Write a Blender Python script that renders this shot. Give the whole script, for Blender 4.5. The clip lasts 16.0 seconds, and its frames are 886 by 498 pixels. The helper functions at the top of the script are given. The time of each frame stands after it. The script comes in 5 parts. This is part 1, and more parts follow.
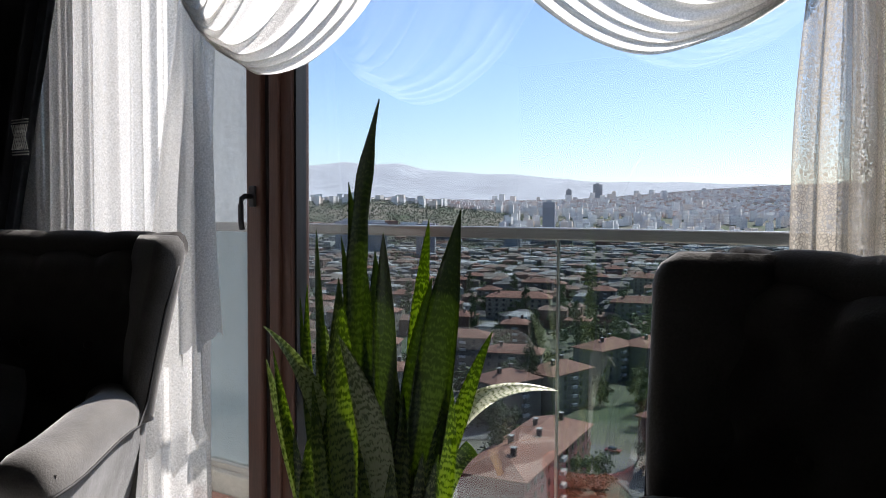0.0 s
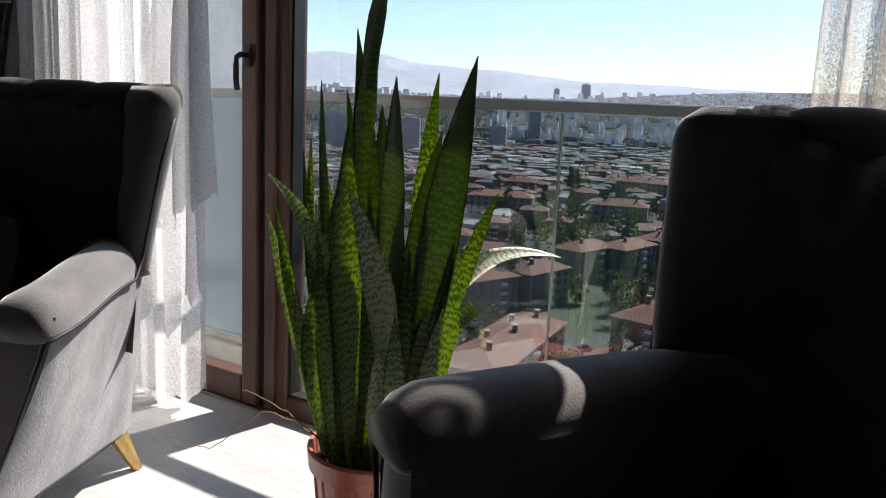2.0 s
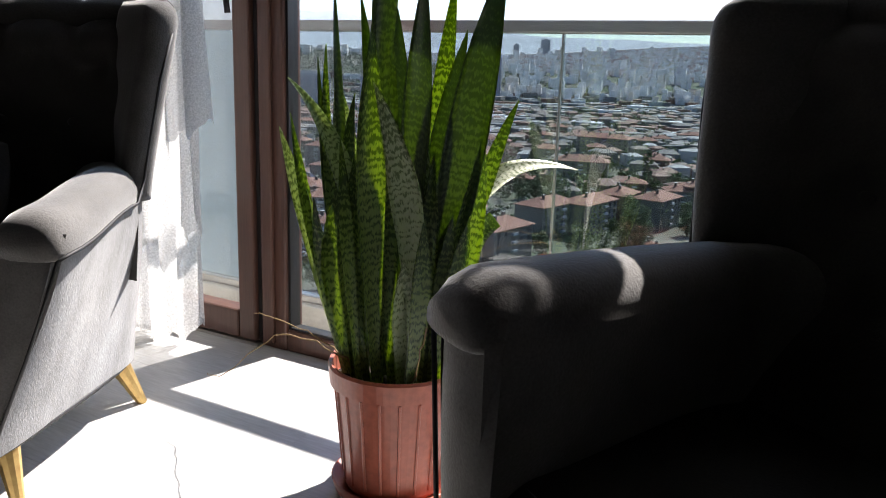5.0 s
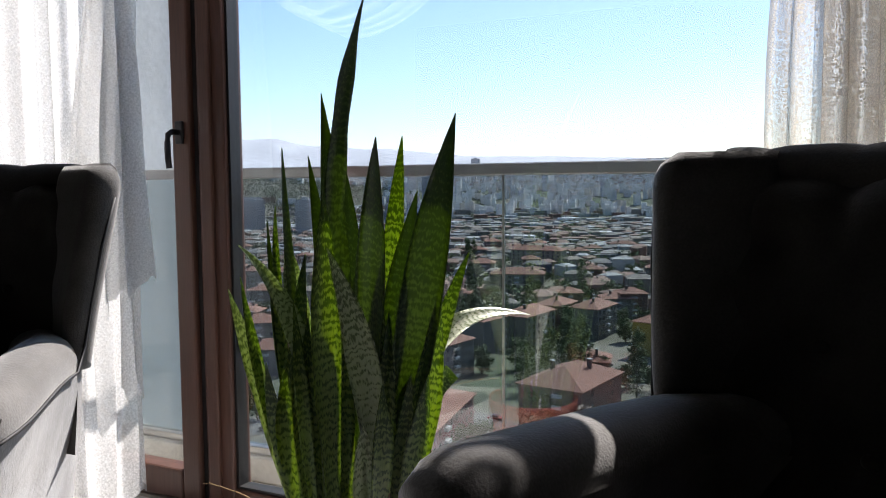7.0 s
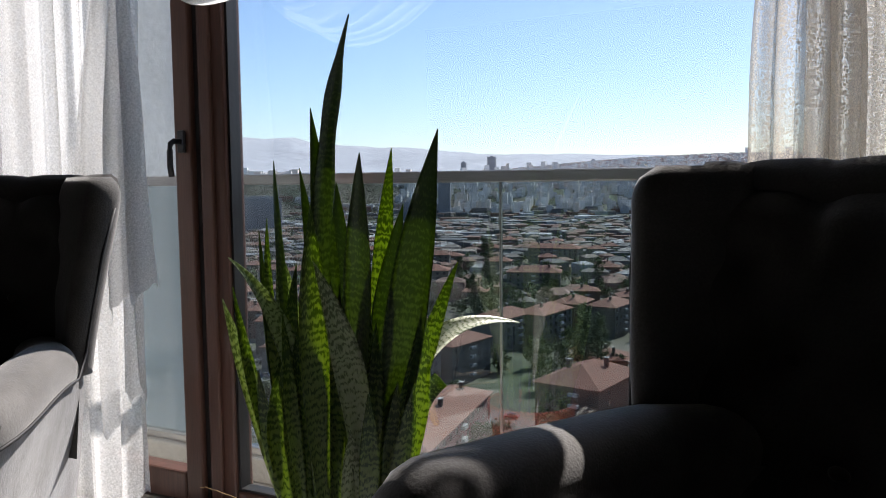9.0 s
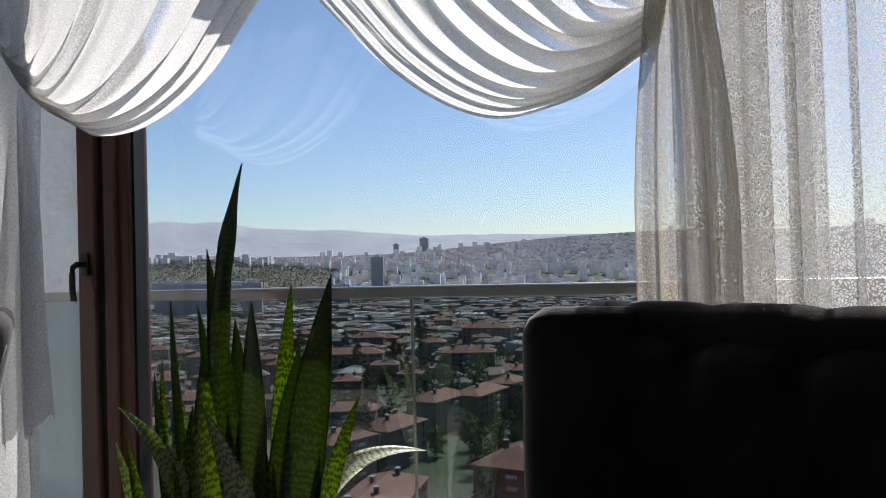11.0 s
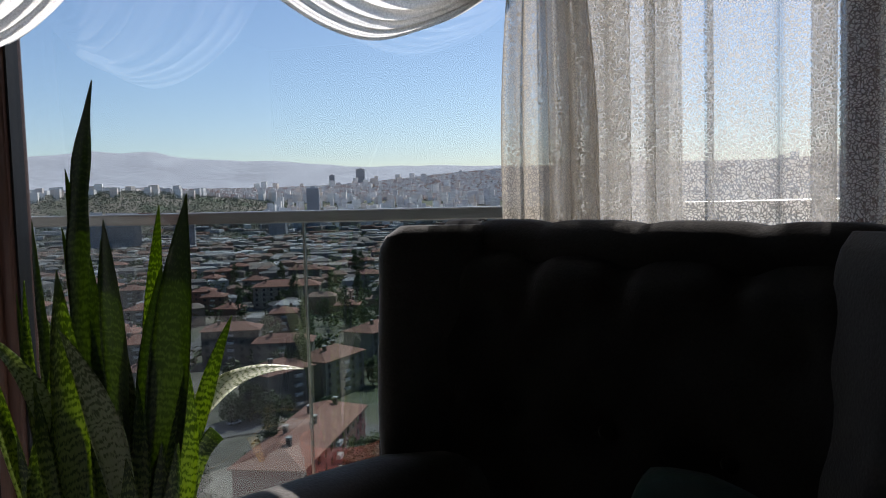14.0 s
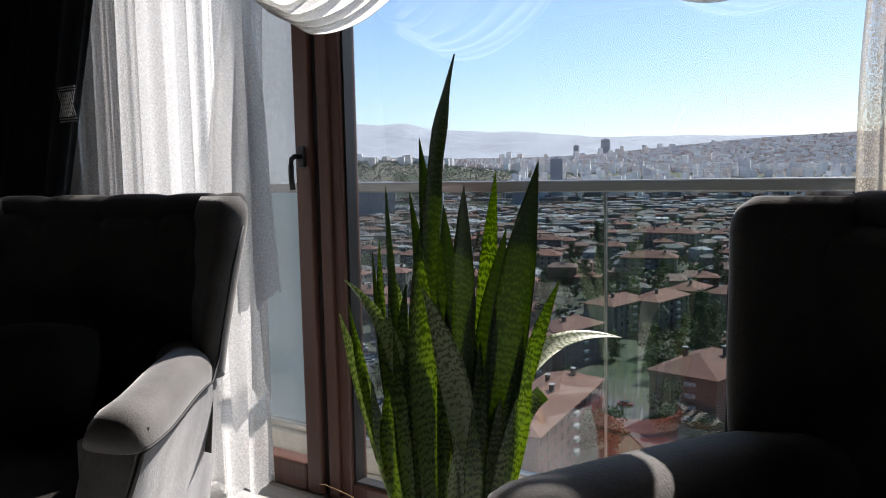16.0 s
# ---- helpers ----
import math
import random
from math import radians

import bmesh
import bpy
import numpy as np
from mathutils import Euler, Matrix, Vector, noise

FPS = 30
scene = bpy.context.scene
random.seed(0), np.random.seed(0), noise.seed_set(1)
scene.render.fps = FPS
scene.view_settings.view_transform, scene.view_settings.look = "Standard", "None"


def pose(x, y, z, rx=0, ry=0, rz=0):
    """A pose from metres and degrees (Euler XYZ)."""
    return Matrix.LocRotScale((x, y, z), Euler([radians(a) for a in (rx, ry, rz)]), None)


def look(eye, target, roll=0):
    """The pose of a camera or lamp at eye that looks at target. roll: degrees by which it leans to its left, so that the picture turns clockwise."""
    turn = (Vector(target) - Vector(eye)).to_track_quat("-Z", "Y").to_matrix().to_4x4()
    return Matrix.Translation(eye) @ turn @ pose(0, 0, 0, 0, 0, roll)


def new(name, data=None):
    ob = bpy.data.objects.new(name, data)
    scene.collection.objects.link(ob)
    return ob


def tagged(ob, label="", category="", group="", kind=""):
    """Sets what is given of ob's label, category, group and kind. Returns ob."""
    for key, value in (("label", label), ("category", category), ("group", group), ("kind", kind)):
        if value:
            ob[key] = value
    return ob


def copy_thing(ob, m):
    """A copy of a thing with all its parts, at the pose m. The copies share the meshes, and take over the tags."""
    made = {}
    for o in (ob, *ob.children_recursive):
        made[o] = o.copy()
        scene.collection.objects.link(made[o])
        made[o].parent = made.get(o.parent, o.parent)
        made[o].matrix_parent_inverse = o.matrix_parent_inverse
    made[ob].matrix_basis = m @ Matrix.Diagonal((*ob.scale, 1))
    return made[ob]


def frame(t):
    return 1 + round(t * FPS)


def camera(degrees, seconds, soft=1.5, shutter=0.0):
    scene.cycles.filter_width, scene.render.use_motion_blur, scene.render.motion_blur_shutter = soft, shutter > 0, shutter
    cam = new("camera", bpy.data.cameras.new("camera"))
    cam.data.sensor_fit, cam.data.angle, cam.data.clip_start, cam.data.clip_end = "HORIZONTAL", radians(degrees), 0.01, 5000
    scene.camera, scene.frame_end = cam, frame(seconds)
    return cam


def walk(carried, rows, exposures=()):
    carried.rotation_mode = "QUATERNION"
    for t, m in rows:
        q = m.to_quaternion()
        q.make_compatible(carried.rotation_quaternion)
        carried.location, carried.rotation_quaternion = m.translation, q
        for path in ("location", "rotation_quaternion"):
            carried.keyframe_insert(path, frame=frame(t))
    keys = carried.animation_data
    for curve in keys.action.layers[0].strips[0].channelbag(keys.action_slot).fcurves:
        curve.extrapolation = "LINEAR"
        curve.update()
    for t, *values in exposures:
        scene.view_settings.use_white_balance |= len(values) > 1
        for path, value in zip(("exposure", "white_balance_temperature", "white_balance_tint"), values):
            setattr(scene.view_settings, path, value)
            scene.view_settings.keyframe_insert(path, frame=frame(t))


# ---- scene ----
cam = camera(58.0, 16.0, soft=1.0)
PATH = [
    (0, (0.616, 0.433, 1.158), (-0.5, 2.09, 1.064), 0.3),
    (0.5, (0.586, 0.462, 1.152), (-0.444, 2.172, 1.035), 0.3),
    (1, (0.585, 0.43, 1.136), (-0.51, 2.095, 0.974), 0.7),
    (1.5, (0.58, 0.405, 1.12), (-0.536, 2.047, 0.877), 1.2),
    (2, (0.557, 0.428, 1.069), (-0.501, 2.089, 0.719), 2.6),
    (2.5, (0.561, 0.448, 1.041), (-0.545, 2.086, 0.732), 3.1),
    (3, (0.579, 0.462, 1.065), (-0.459, 2.154, 0.82), 0.8),
    (3.5, (0.568, 0.448, 1.021), (-0.472, 2.116, 0.651), 2.9),
    (3.7, (0.583, 0.445, 1.033), (-0.496, 2.066, 0.577), 2.0),
    (5.8, (0.377, 0.35, 0.918), (-0.522, 2.091, 0.517), 1.9),
    (6, (0.381, 0.364, 0.926), (-0.52, 2.113, 0.564), 1.9),
    (6.5, (0.386, 0.387, 0.975), (-0.459, 2.179, 0.7), 1.2),
    (7, (0.402, 0.384, 1.031), (-0.453, 2.185, 0.875), -0.4),
    (7.5, (0.414, 0.398, 1.045), (-0.347, 2.243, 0.904), 0.2),
    (8, (0.413, 0.363, 1.045), (-0.493, 2.134, 0.837), -0.1),
    (8.5, (0.426, 0.35, 1.019), (-0.561, 2.066, 0.735), 2.1),
    (9, (0.471, 0.382, 1.059), (-0.421, 2.165, 0.899), -0.6),
    (9.5, (0.529, 0.466, 1.142), (-0.343, 2.264, 1.069), -0.5),
    (10, (0.541, 0.438, 1.169), (-0.226, 2.285, 1.14), -1.0),
    (10.2, (0.522, 0.431, 1.146), (-0.2, 2.296, 1.113), -0.5),
    (12.3, (0.651, 0.357, 1.228), (-0.137, 2.187, 1.398), -3.5),
    (12.5, (0.668, 0.362, 1.225), (-0.087, 2.208, 1.375), -3.7),
    (13, (0.684, 0.394, 1.21), (0.001, 2.272, 1.277), -3.8),
    (13.5, (0.704, 0.424, 1.183), (0.13, 2.34, 1.159), -3.9),
    (14, (0.699, 0.417, 1.146), (0.105, 2.322, 1.01), -1.6),
    (14.5, (0.682, 0.388, 1.112), (-0.013, 2.252, 0.903), 0.6),
    (15, (0.626, 0.347, 1.103), (-0.257, 2.124, 0.853), 0.6),
    (15.5, (0.567, 0.339, 1.129), (-0.423, 2.066, 0.937), -0.4),
    (16, (0.528, 0.32, 1.146), (-0.602, 1.958, 0.952), -1.2),
]
EXPOSURES = [(0.0, 0.60, 6430, 15), (1.0, 0.50, 6430, 15), (1.5, 0.56, 6430, 15), (2.5, 0.88, 6480, 15), (3.5, 0.68, 6430, 15), (5.8, 1.50, 6430, 15), (6.2, 1.50, 6430, 15), (7.0, 0.88, 6430, 15), (9.0, 0.56, 6430, 15), (9.5, 0.44, 6430, 15), (10.2, 0.30, 6430, 15), (12.3, -0.08, 6430, 15), (13.5, -0.03, 6430, 15), (14.5, 0.28, 6430, 15), (15.0, 0.58, 6480, 15), (16.0, 0.58, 6430, 15)]
walk(cam, [(t, look(eye, target, roll)) for t, eye, target, roll in PATH], EXPOSURES)

# ---- world, sun, exposure ----
SUN_EL, SUN_AZ = radians(47.5), radians(10.0)      # azimuth from +y, positive towards +x
world = bpy.data.worlds.new("sky")
scene.world = world
world.use_nodes = True
wn = world.node_tree.nodes
sky = wn.new("ShaderNodeTexSky")
sky.sky_type, sky.sun_disc = "NISHITA", False
sky.sun_elevation, sky.sun_rotation = SUN_EL, SUN_AZ
sky.air_density, sky.dust_density, sky.ozone_density = 0.95, 0.5, 4.2
wn["Background"].inputs["Strength"].default_value = 0.122
world.node_tree.links.new(sky.outputs[0], wn["Background"].inputs["Color"])
sun = new("sun", bpy.data.lights.new("sun", "SUN"))
sun.data.energy, sun.data.angle, sun.data.color = 5.0, radians(0.55), (1.0, 0.95, 0.87)
sun.matrix_world = look((math.sin(SUN_AZ) * 10, math.cos(SUN_AZ) * 10, math.tan(SUN_EL) * 10), (0, 0, 0))


# ---- materials ----
def nodes_of(name):
    m = bpy.data.materials.new(name)
    m.use_nodes = True
    nt = m.node_tree
    return m, nt, nt.nodes["Principled BSDF"]


def noise_tex(nt, scale, detail=4, stretch=None, rough=0.55):
    tc = nt.nodes.new("ShaderNodeTexCoord")
    n = nt.nodes.new("ShaderNodeTexNoise")
    n.inputs["Scale"].default_value, n.inputs["Detail"].default_value = scale, detail
    n.inputs["Roughness"].default_value = rough
    if stretch:
        mp = nt.nodes.new("ShaderNodeMapping")
        mp.inputs["Scale"].default_value = stretch
        nt.links.new(tc.outputs["Object"], mp.inputs[0])
        nt.links.new(mp.outputs[0], n.inputs[0])
    else:
        nt.links.new(tc.outputs["Object"], n.inputs[0])
    return n


def ramp(nt, src, stops):
    r = nt.nodes.new("ShaderNodeValToRGB")
    el = r.color_ramp.elements
    while len(el) < len(stops):
        el.new(0.5)
    for e, (p, c) in zip(el, stops):
        e.position, e.color = p, (*c, 1)
    nt.links.new(src, r.inputs[0])
    return r.outputs[0]


def scaled(c, k):
    return tuple(min(1, v * k) for v in c)


def surface(name, colour, rough=0.6, metal=0.0, scale=6.0, vary=0.25, bump=0.15, grain=60.0, stretch=None, per_object=0.0, spec=0.5, sheen=0.0):
    """A plain material with variation at two scales and fine relief."""
    m, nt, p = nodes_of(name)
    big = noise_tex(nt, scale, 5, stretch)
    col = ramp(nt, big.outputs[0], [(0.3, scaled(colour, 1 - vary)), (0.7, scaled(colour, 1 + vary))])
    fine = noise_tex(nt, grain, 3, stretch)
    mix = nt.nodes.new("ShaderNodeMixRGB")
    mix.blend_type, mix.inputs[0].default_value = "OVERLAY", 0.35
    nt.links.new(col, mix.inputs[1])
    nt.links.new(fine.outputs[0], mix.inputs[2])
    col = mix.outputs[0]
    if per_object:
        info = nt.nodes.new("ShaderNodeObjectInfo")
        hsv = nt.nodes.new("ShaderNodeHueSaturation")
        mr = nt.nodes.new("ShaderNodeMapRange")
        mr.inputs[3].default_value, mr.inputs[4].default_value = 1 - per_object, 1 + per_object
        nt.links.new(info.outputs["Random"], mr.inputs[0])
        nt.links.new(mr.outputs[0], hsv.inputs["Value"])
        nt.links.new(col, hsv.inputs["Color"])
        col = hsv.outputs[0]
    nt.links.new(col, p.inputs["Base Color"])
    p.inputs["Roughness"].default_value, p.inputs["Metallic"].default_value = rough, metal
    p.inputs["Specular IOR Level"].default_value = spec
    if sheen:
        p.inputs["Sheen Weight"].default_value, p.inputs["Sheen Roughness"].default_value = sheen, 0.4
    if bump:
        b = nt.nodes.new("ShaderNodeBump")
        b.inputs["Strength"].default_value, b.inputs["Distance"].default_value = bump, 0.004
        nt.links.new(fine.outputs[0], b.inputs["Height"])
        nt.links.new(b.outputs[0], p.inputs["Normal"])
    return m


def random_surface(name, colours, rough=0.8, scale=0.15):
    """A material whose colour differs from piece to piece of one mesh."""
    m, nt, p = nodes_of(name)
    geo = nt.nodes.new("ShaderNodeNewGeometry")
    n = len(colours)
    c = ramp(nt, geo.outputs["Random Per Island"], [(i / n, col) for i, col in enumerate(colours)])
    nt.nodes[-1].color_ramp.interpolation = "CONSTANT"
    tex = noise_tex(nt, scale, 4)
    mix = nt.nodes.new("ShaderNodeMixRGB")
    mix.blend_type, mix.inputs[0].default_value = "OVERLAY", 0.5
    nt.links.new(c, mix.inputs[1])
    nt.links.new(tex.outputs[0], mix.inputs[2])
    nt.links.new(mix.outputs[0], p.inputs["Base Color"])
    p.inputs["Roughness"].default_value = rough
    return m


def clear_glass(name, tint, gloss=1.0, base=0.04):
    m = bpy.data.materials.new(name)
    m.use_nodes = True
    nt = m.node_tree
    nt.nodes.remove(nt.nodes["Principled BSDF"])
    tr, gl = nt.nodes.new("ShaderNodeBsdfTransparent"), nt.nodes.new("ShaderNodeBsdfGlossy")
    tr.inputs[0].default_value = (*tint, 1)
    gl.inputs["Roughness"].default_value = 0.0
    gl.inputs[0].default_value = (gloss, gloss, gloss, 1)
    lw, mx = nt.nodes.new("ShaderNodeLayerWeight"), nt.nodes.new("ShaderNodeMixShader")
    lw.inputs["Blend"].default_value = 0.5
    pw, ma = nt.nodes.new("ShaderNodeMath"), nt.nodes.new("ShaderNodeMath")
    pw.operation, ma.operation = "POWER", "MULTIPLY_ADD"
    pw.inputs[1].default_value = 5.0
    ma.inputs[1].default_value, ma.inputs[2].default_value = 0.95, base
    nt.links.new(lw.outputs["Facing"], pw.inputs[0])
    nt.links.new(pw.outputs[0], ma.inputs[0])
    nt.links.new(ma.outputs[0], mx.inputs[0])
    nt.links.new(tr.outputs[0], mx.inputs[1])
    nt.links.new(gl.outputs[0], mx.inputs[2])
    nt.links.new(mx.outputs[0], nt.nodes["Material Output"].inputs[0])
    return m


def sheer_cloth(name, colour, thin, thick, pattern=0.0, pscale=55.0, through_light=0.55, gathered=False):
    """Thin woven cloth: part of the light goes straight through, part is scattered. pattern: how strongly lace motifs close the weave."""
    m = bpy.data.materials.new(name)
    m.use_nodes = True
    nt = m.node_tree
    nt.nodes.remove(nt.nodes["Principled BSDF"])
    df, tl, tp = (nt.nodes.new("ShaderNodeBsdf" + k) for k in ("Diffuse", "Translucent", "Transparent"))
    weave = noise_tex(nt, 270, 2)
    col = ramp(nt, weave.outputs[0], [(0.35, scaled(colour, 0.78)), (0.62, colour)])
    nt.links.new(col, df.inputs[0])
    nt.links.new(col, tl.inputs[0])
    body, mx = nt.nodes.new("ShaderNodeMixShader"), nt.nodes.new("ShaderNodeMixShader")
    body.inputs[0].default_value = through_light
    nt.links.new(df.outputs[0], body.inputs[1])
    nt.links.new(tl.outputs[0], body.inputs[2])
    if pattern:
        tc = nt.nodes.new("ShaderNodeTexCoord")
        wob = nt.nodes.new("ShaderNodeTexNoise")
        wob.inputs["Scale"].default_value = 30
        add = nt.nodes.new("ShaderNodeMixRGB")
        add.blend_type, add.inputs[0].default_value = "ADD", 0.035
        vo = nt.nodes.new("ShaderNodeTexVoronoi")
        vo.feature = "DISTANCE_TO_EDGE"
        vo.inputs["Scale"].default_value = pscale
        nt.links.new(tc.outputs["Object"], wob.inputs[0])
        nt.links.new(tc.outputs["Object"], add.inputs[1])
        nt.links.new(wob.outputs["Color"], add.inputs[2])
        nt.links.new(add.outputs[0], vo.inputs[0])
        fac = ramp(nt, vo.outputs[0], [(0.04, (thin,) * 3), (0.10, (thin,) * 3), (0.17, (thick,) * 3), (0.45, (thin + (thick - thin) * pattern,) * 3)])
    else:
        fac = ramp(nt, noise_tex(nt, 160, 3).outputs[0], [(0.35, (thin,) * 3), (0.65, (thick,) * 3)])
    if gathered:
        # where the cloth is doubled in its folds it lets less light straight through
        at = nt.nodes.new("ShaderNodeAttribute")
        at.attribute_name = "layers"
        inv, po, out = (nt.nodes.new("ShaderNodeMath") for _ in range(3))
        inv.operation, po.operation, out.operation = "SUBTRACT", "POWER", "SUBTRACT"
        inv.inputs[0].default_value = out.inputs[0].default_value = 1.0
        nt.links.new(fac, inv.inputs[1])
        nt.links.new(inv.outputs[0], po.inputs[0])
        nt.links.new(at.outputs["Fac"], po.inputs[1])
        nt.links.new(po.outputs[0], out.inputs[1])
        fac = out.outputs[0]
    bp = nt.nodes.new("ShaderNodeBump")
    bp.inputs["Strength"].default_value, bp.inputs["Distance"].default_value = 0.5, 0.002
    nt.links.new(noise_tex(nt, 260, 3).outputs[0], bp.inputs["Height"])
    nt.links.new(bp.outputs[0], df.inputs["Normal"])
    nt.links.new(bp.outputs[0], tl.inputs["Normal"])
    nt.links.new(fac, mx.inputs[0])
    nt.links.new(tp.outputs[0], mx.inputs[1])
    nt.links.new(body.outputs[0], mx.inputs[2])
    nt.links.new(mx.outputs[0], nt.nodes["Material Output"].inputs[0])
    return m


def leaf_material(name, dark, light, edge_glow, spot=(0.10, 0.13, 0.08), glow=0.32, cover=0.5):
    """A banded blade: jagged dark bars run across it; towards its tip the colour darkens for the swag's shade. The
    blade attribute holds the way across and along in metres and the share of the length.
    """
    m, nt, p = nodes_of(name)
    at = nt.nodes.new("ShaderNodeAttribute")
    at.attribute_name = "blade"
    sep = nt.nodes.new("ShaderNodeSeparateXYZ")
    nt.links.new(at.outputs["Vector"], sep.inputs[0])

    def maths(op, a, b):
        n = nt.nodes.new("ShaderNodeMath")
        n.operation = op
        for i, v in enumerate((a, b)):
            if isinstance(v, (int, float)):
                n.inputs[i].default_value = v
            else:
                nt.links.new(v, n.inputs[i])
        return n.outputs[0]

    def blade_noise(scale, stretch, detail):
        mp, n = nt.nodes.new("ShaderNodeMapping"), nt.nodes.new("ShaderNodeTexNoise")
        mp.inputs["Scale"].default_value = stretch
        n.inputs["Scale"].default_value, n.inputs["Detail"].default_value = scale, detail
        nt.links.new(at.outputs["Vector"], mp.inputs[0])
        nt.links.new(mp.outputs[0], n.inputs[0])
        return n.outputs[0]
    jag = blade_noise(95, (1.0, 0.35, 0.0), 3)
    slow = blade_noise(16, (0.6, 1.0, 0.0), 2)
    phase = maths("ADD", maths("MULTIPLY", sep.outputs[1], 360.0), maths("ADD", maths("MULTIPLY", jag, 13.0), maths("MULTIPLY", slow, 14.0)))
    bars = maths("ADD", maths("MULTIPLY", maths("SINE", phase, 0.0), 0.5), 0.5)
    dash = blade_noise(260, (1.0, 0.28, 0.0), 2)
    bars = maths("ADD", maths("MULTIPLY", bars, 0.30), maths("MULTIPLY", dash, 0.90))
    # the tips are darkened in colour for the shade of the swag
    bars = maths("ADD", bars, maths("MULTIPLY", maths("MAXIMUM", maths("SUBTRACT", sep.outputs[2], 0.55), 0.0), 0.55))
    lo, hi = 0.80 - 0.42 * cover, 0.92 - 0.36 * cover
    col = ramp(nt, bars, [(lo - 0.15, light), (lo, scaled(light, 0.8)), (hi, dark), (1.0, dark)])
    nt.links.new(col, p.inputs["Base Color"])
    p.inputs["Roughness"].default_value = 0.36
    b = nt.nodes.new("ShaderNodeBump")
    b.inputs["Strength"].default_value, b.inputs["Distance"].default_value = 0.3, 0.002
    nt.links.new(blade_noise(240, (1.0, 0.05, 0.0), 3), b.inputs["Height"])
    nt.links.new(b.outputs[0], p.inputs["Normal"])
    tl = nt.nodes.new("ShaderNodeBsdfTranslucent")
    mul = nt.nodes.new("ShaderNodeMixRGB")
    mul.blend_type, mul.inputs[0].default_value = "MULTIPLY", 0.9
    mul.inputs[1].default_value = (*edge_glow, 1)
    nt.links.new(ramp(nt, bars, [(lo - 0.15, (1, 1, 1)), (lo, (0.85, 0.9, 0.75)), (hi, spot), (1.0, spot)]), mul.inputs[2])
    nt.links.new(mul.outputs[0], tl.inputs[0])
    mx = nt.nodes.new("ShaderNodeMixShader")
    mx.inputs[0].default_value = glow
    nt.links.new(p.outputs[0], mx.inputs[1])
    nt.links.new(tl.outputs[0], mx.inputs[2])
    nt.links.new(mx.outputs[0], nt.nodes["Material Output"].inputs[0])
    return m


# walls and ceiling are near black to keep the room's bounce light low
M_WALL_DARKENED = surface("plaster", (0.045, 0.042, 0.04), 0.85, scale=2, vary=0.06)
M_CEIL_DARKENED = surface("darkened ceiling", (0.07, 0.068, 0.065), 0.9, scale=2, vary=0.04)
M_PLANK = surface("pale laminate", (0.56, 0.56, 0.55), 0.42, scale=3.0, vary=0.14, bump=0.05, grain=38, stretch=(0.35, 3.0, 1), per_object=0.05)
M_JOINT = surface("joint", (0.50, 0.495, 0.49), 0.8)
M_FRAME = surface("brown window profile", (0.105, 0.050, 0.036), 0.38, scale=5, vary=0.2, bump=0.1, grain=50, stretch=(6, 6, 0.3))
M_GASKET = surface("black gasket", (0.012, 0.012, 0.013), 0.5)
M_STEEL = surface("brushed aluminium", (0.42, 0.40, 0.38), 0.35, 0.9, scale=4, vary=0.1, bump=0.05, grain=90, stretch=(0.2, 8, 8))
M_HANDLE = surface("dark bronze handle", (0.05, 0.05, 0.055), 0.35, 0.6, bump=0.05)
M_SLAB = surface("balcony render", (0.50, 0.47, 0.42), 0.85, scale=3, vary=0.18, bump=0.4, grain=70)
M_EXT = surface("exterior render", (0.55, 0.56, 0.56), 0.9, scale=2, vary=0.12, bump=0.5, grain=45)
M_WGLASS = clear_glass("window glass", (0.93, 0.955, 0.955), base=0.075)
M_BGLASS = clear_glass("balustrade glass", (0.66, 0.71, 0.72), base=0.03)
# one grey velvet: sun lightens arms and sides, shade darkens back and seat
M_VELVET_SHADED = surface("shade-dark grey velvet", (0.055, 0.052, 0.050), 0.85, scale=5, vary=0.30, bump=0.25, grain=220, spec=0.08, sheen=0.3)
M_VELVET_SIDE_LIT = surface("sunlit brushed grey velvet", (0.16, 0.164, 0.172), 0.8, scale=6, vary=0.85, bump=0.25, grain=200, spec=0.15, sheen=0.6, stretch=(1, 1, 0.5))
M_VELVET_WING_HALF_LIT = surface("half-lit velvet along the wings", (0.092, 0.089, 0.086), 0.8, scale=6, vary=0.30, bump=0.25, grain=220, spec=0.1, sheen=0.5)
M_VELVET_ARM_LIT = surface("sunlit velvet on the arms", (0.16, 0.154, 0.148), 0.8, scale=6, vary=0.30, bump=0.25, grain=220, spec=0.1, sheen=0.8)
M_VELVET_DEEP_SHADE = surface("deep-shade grey velvet", (0.032, 0.031, 0.030), 0.85, scale=8, vary=0.3, bump=0.25, grain=200, spec=0.08)
M_PIPING = surface("black piping", (0.02, 0.02, 0.022), 0.6)
M_BRASS = surface("gold painted wood", (0.62, 0.42, 0.16), 0.32, 0.7, scale=8, vary=0.15)
M_TEAL = surface("teal velvet", (0.003, 0.055, 0.041), 0.7, scale=12, vary=0.4, bump=0.2, grain=180, sheen=0.3)
M_POT = surface("terracotta plastic", (0.42, 0.12, 0.075), 0.32, scale=4, vary=0.10, bump=0.05)
M_SOIL = surface("potting soil", (0.035, 0.024, 0.018), 0.95, scale=25, vary=0.5, bump=1.0, grain=80)
M_LEAF = leaf_material("snake plant leaf", (0.024, 0.052, 0.026), (0.14, 0.19, 0.095), (0.62, 0.78, 0.08), (0.26, 0.33, 0.15), 0.42, 0.44)
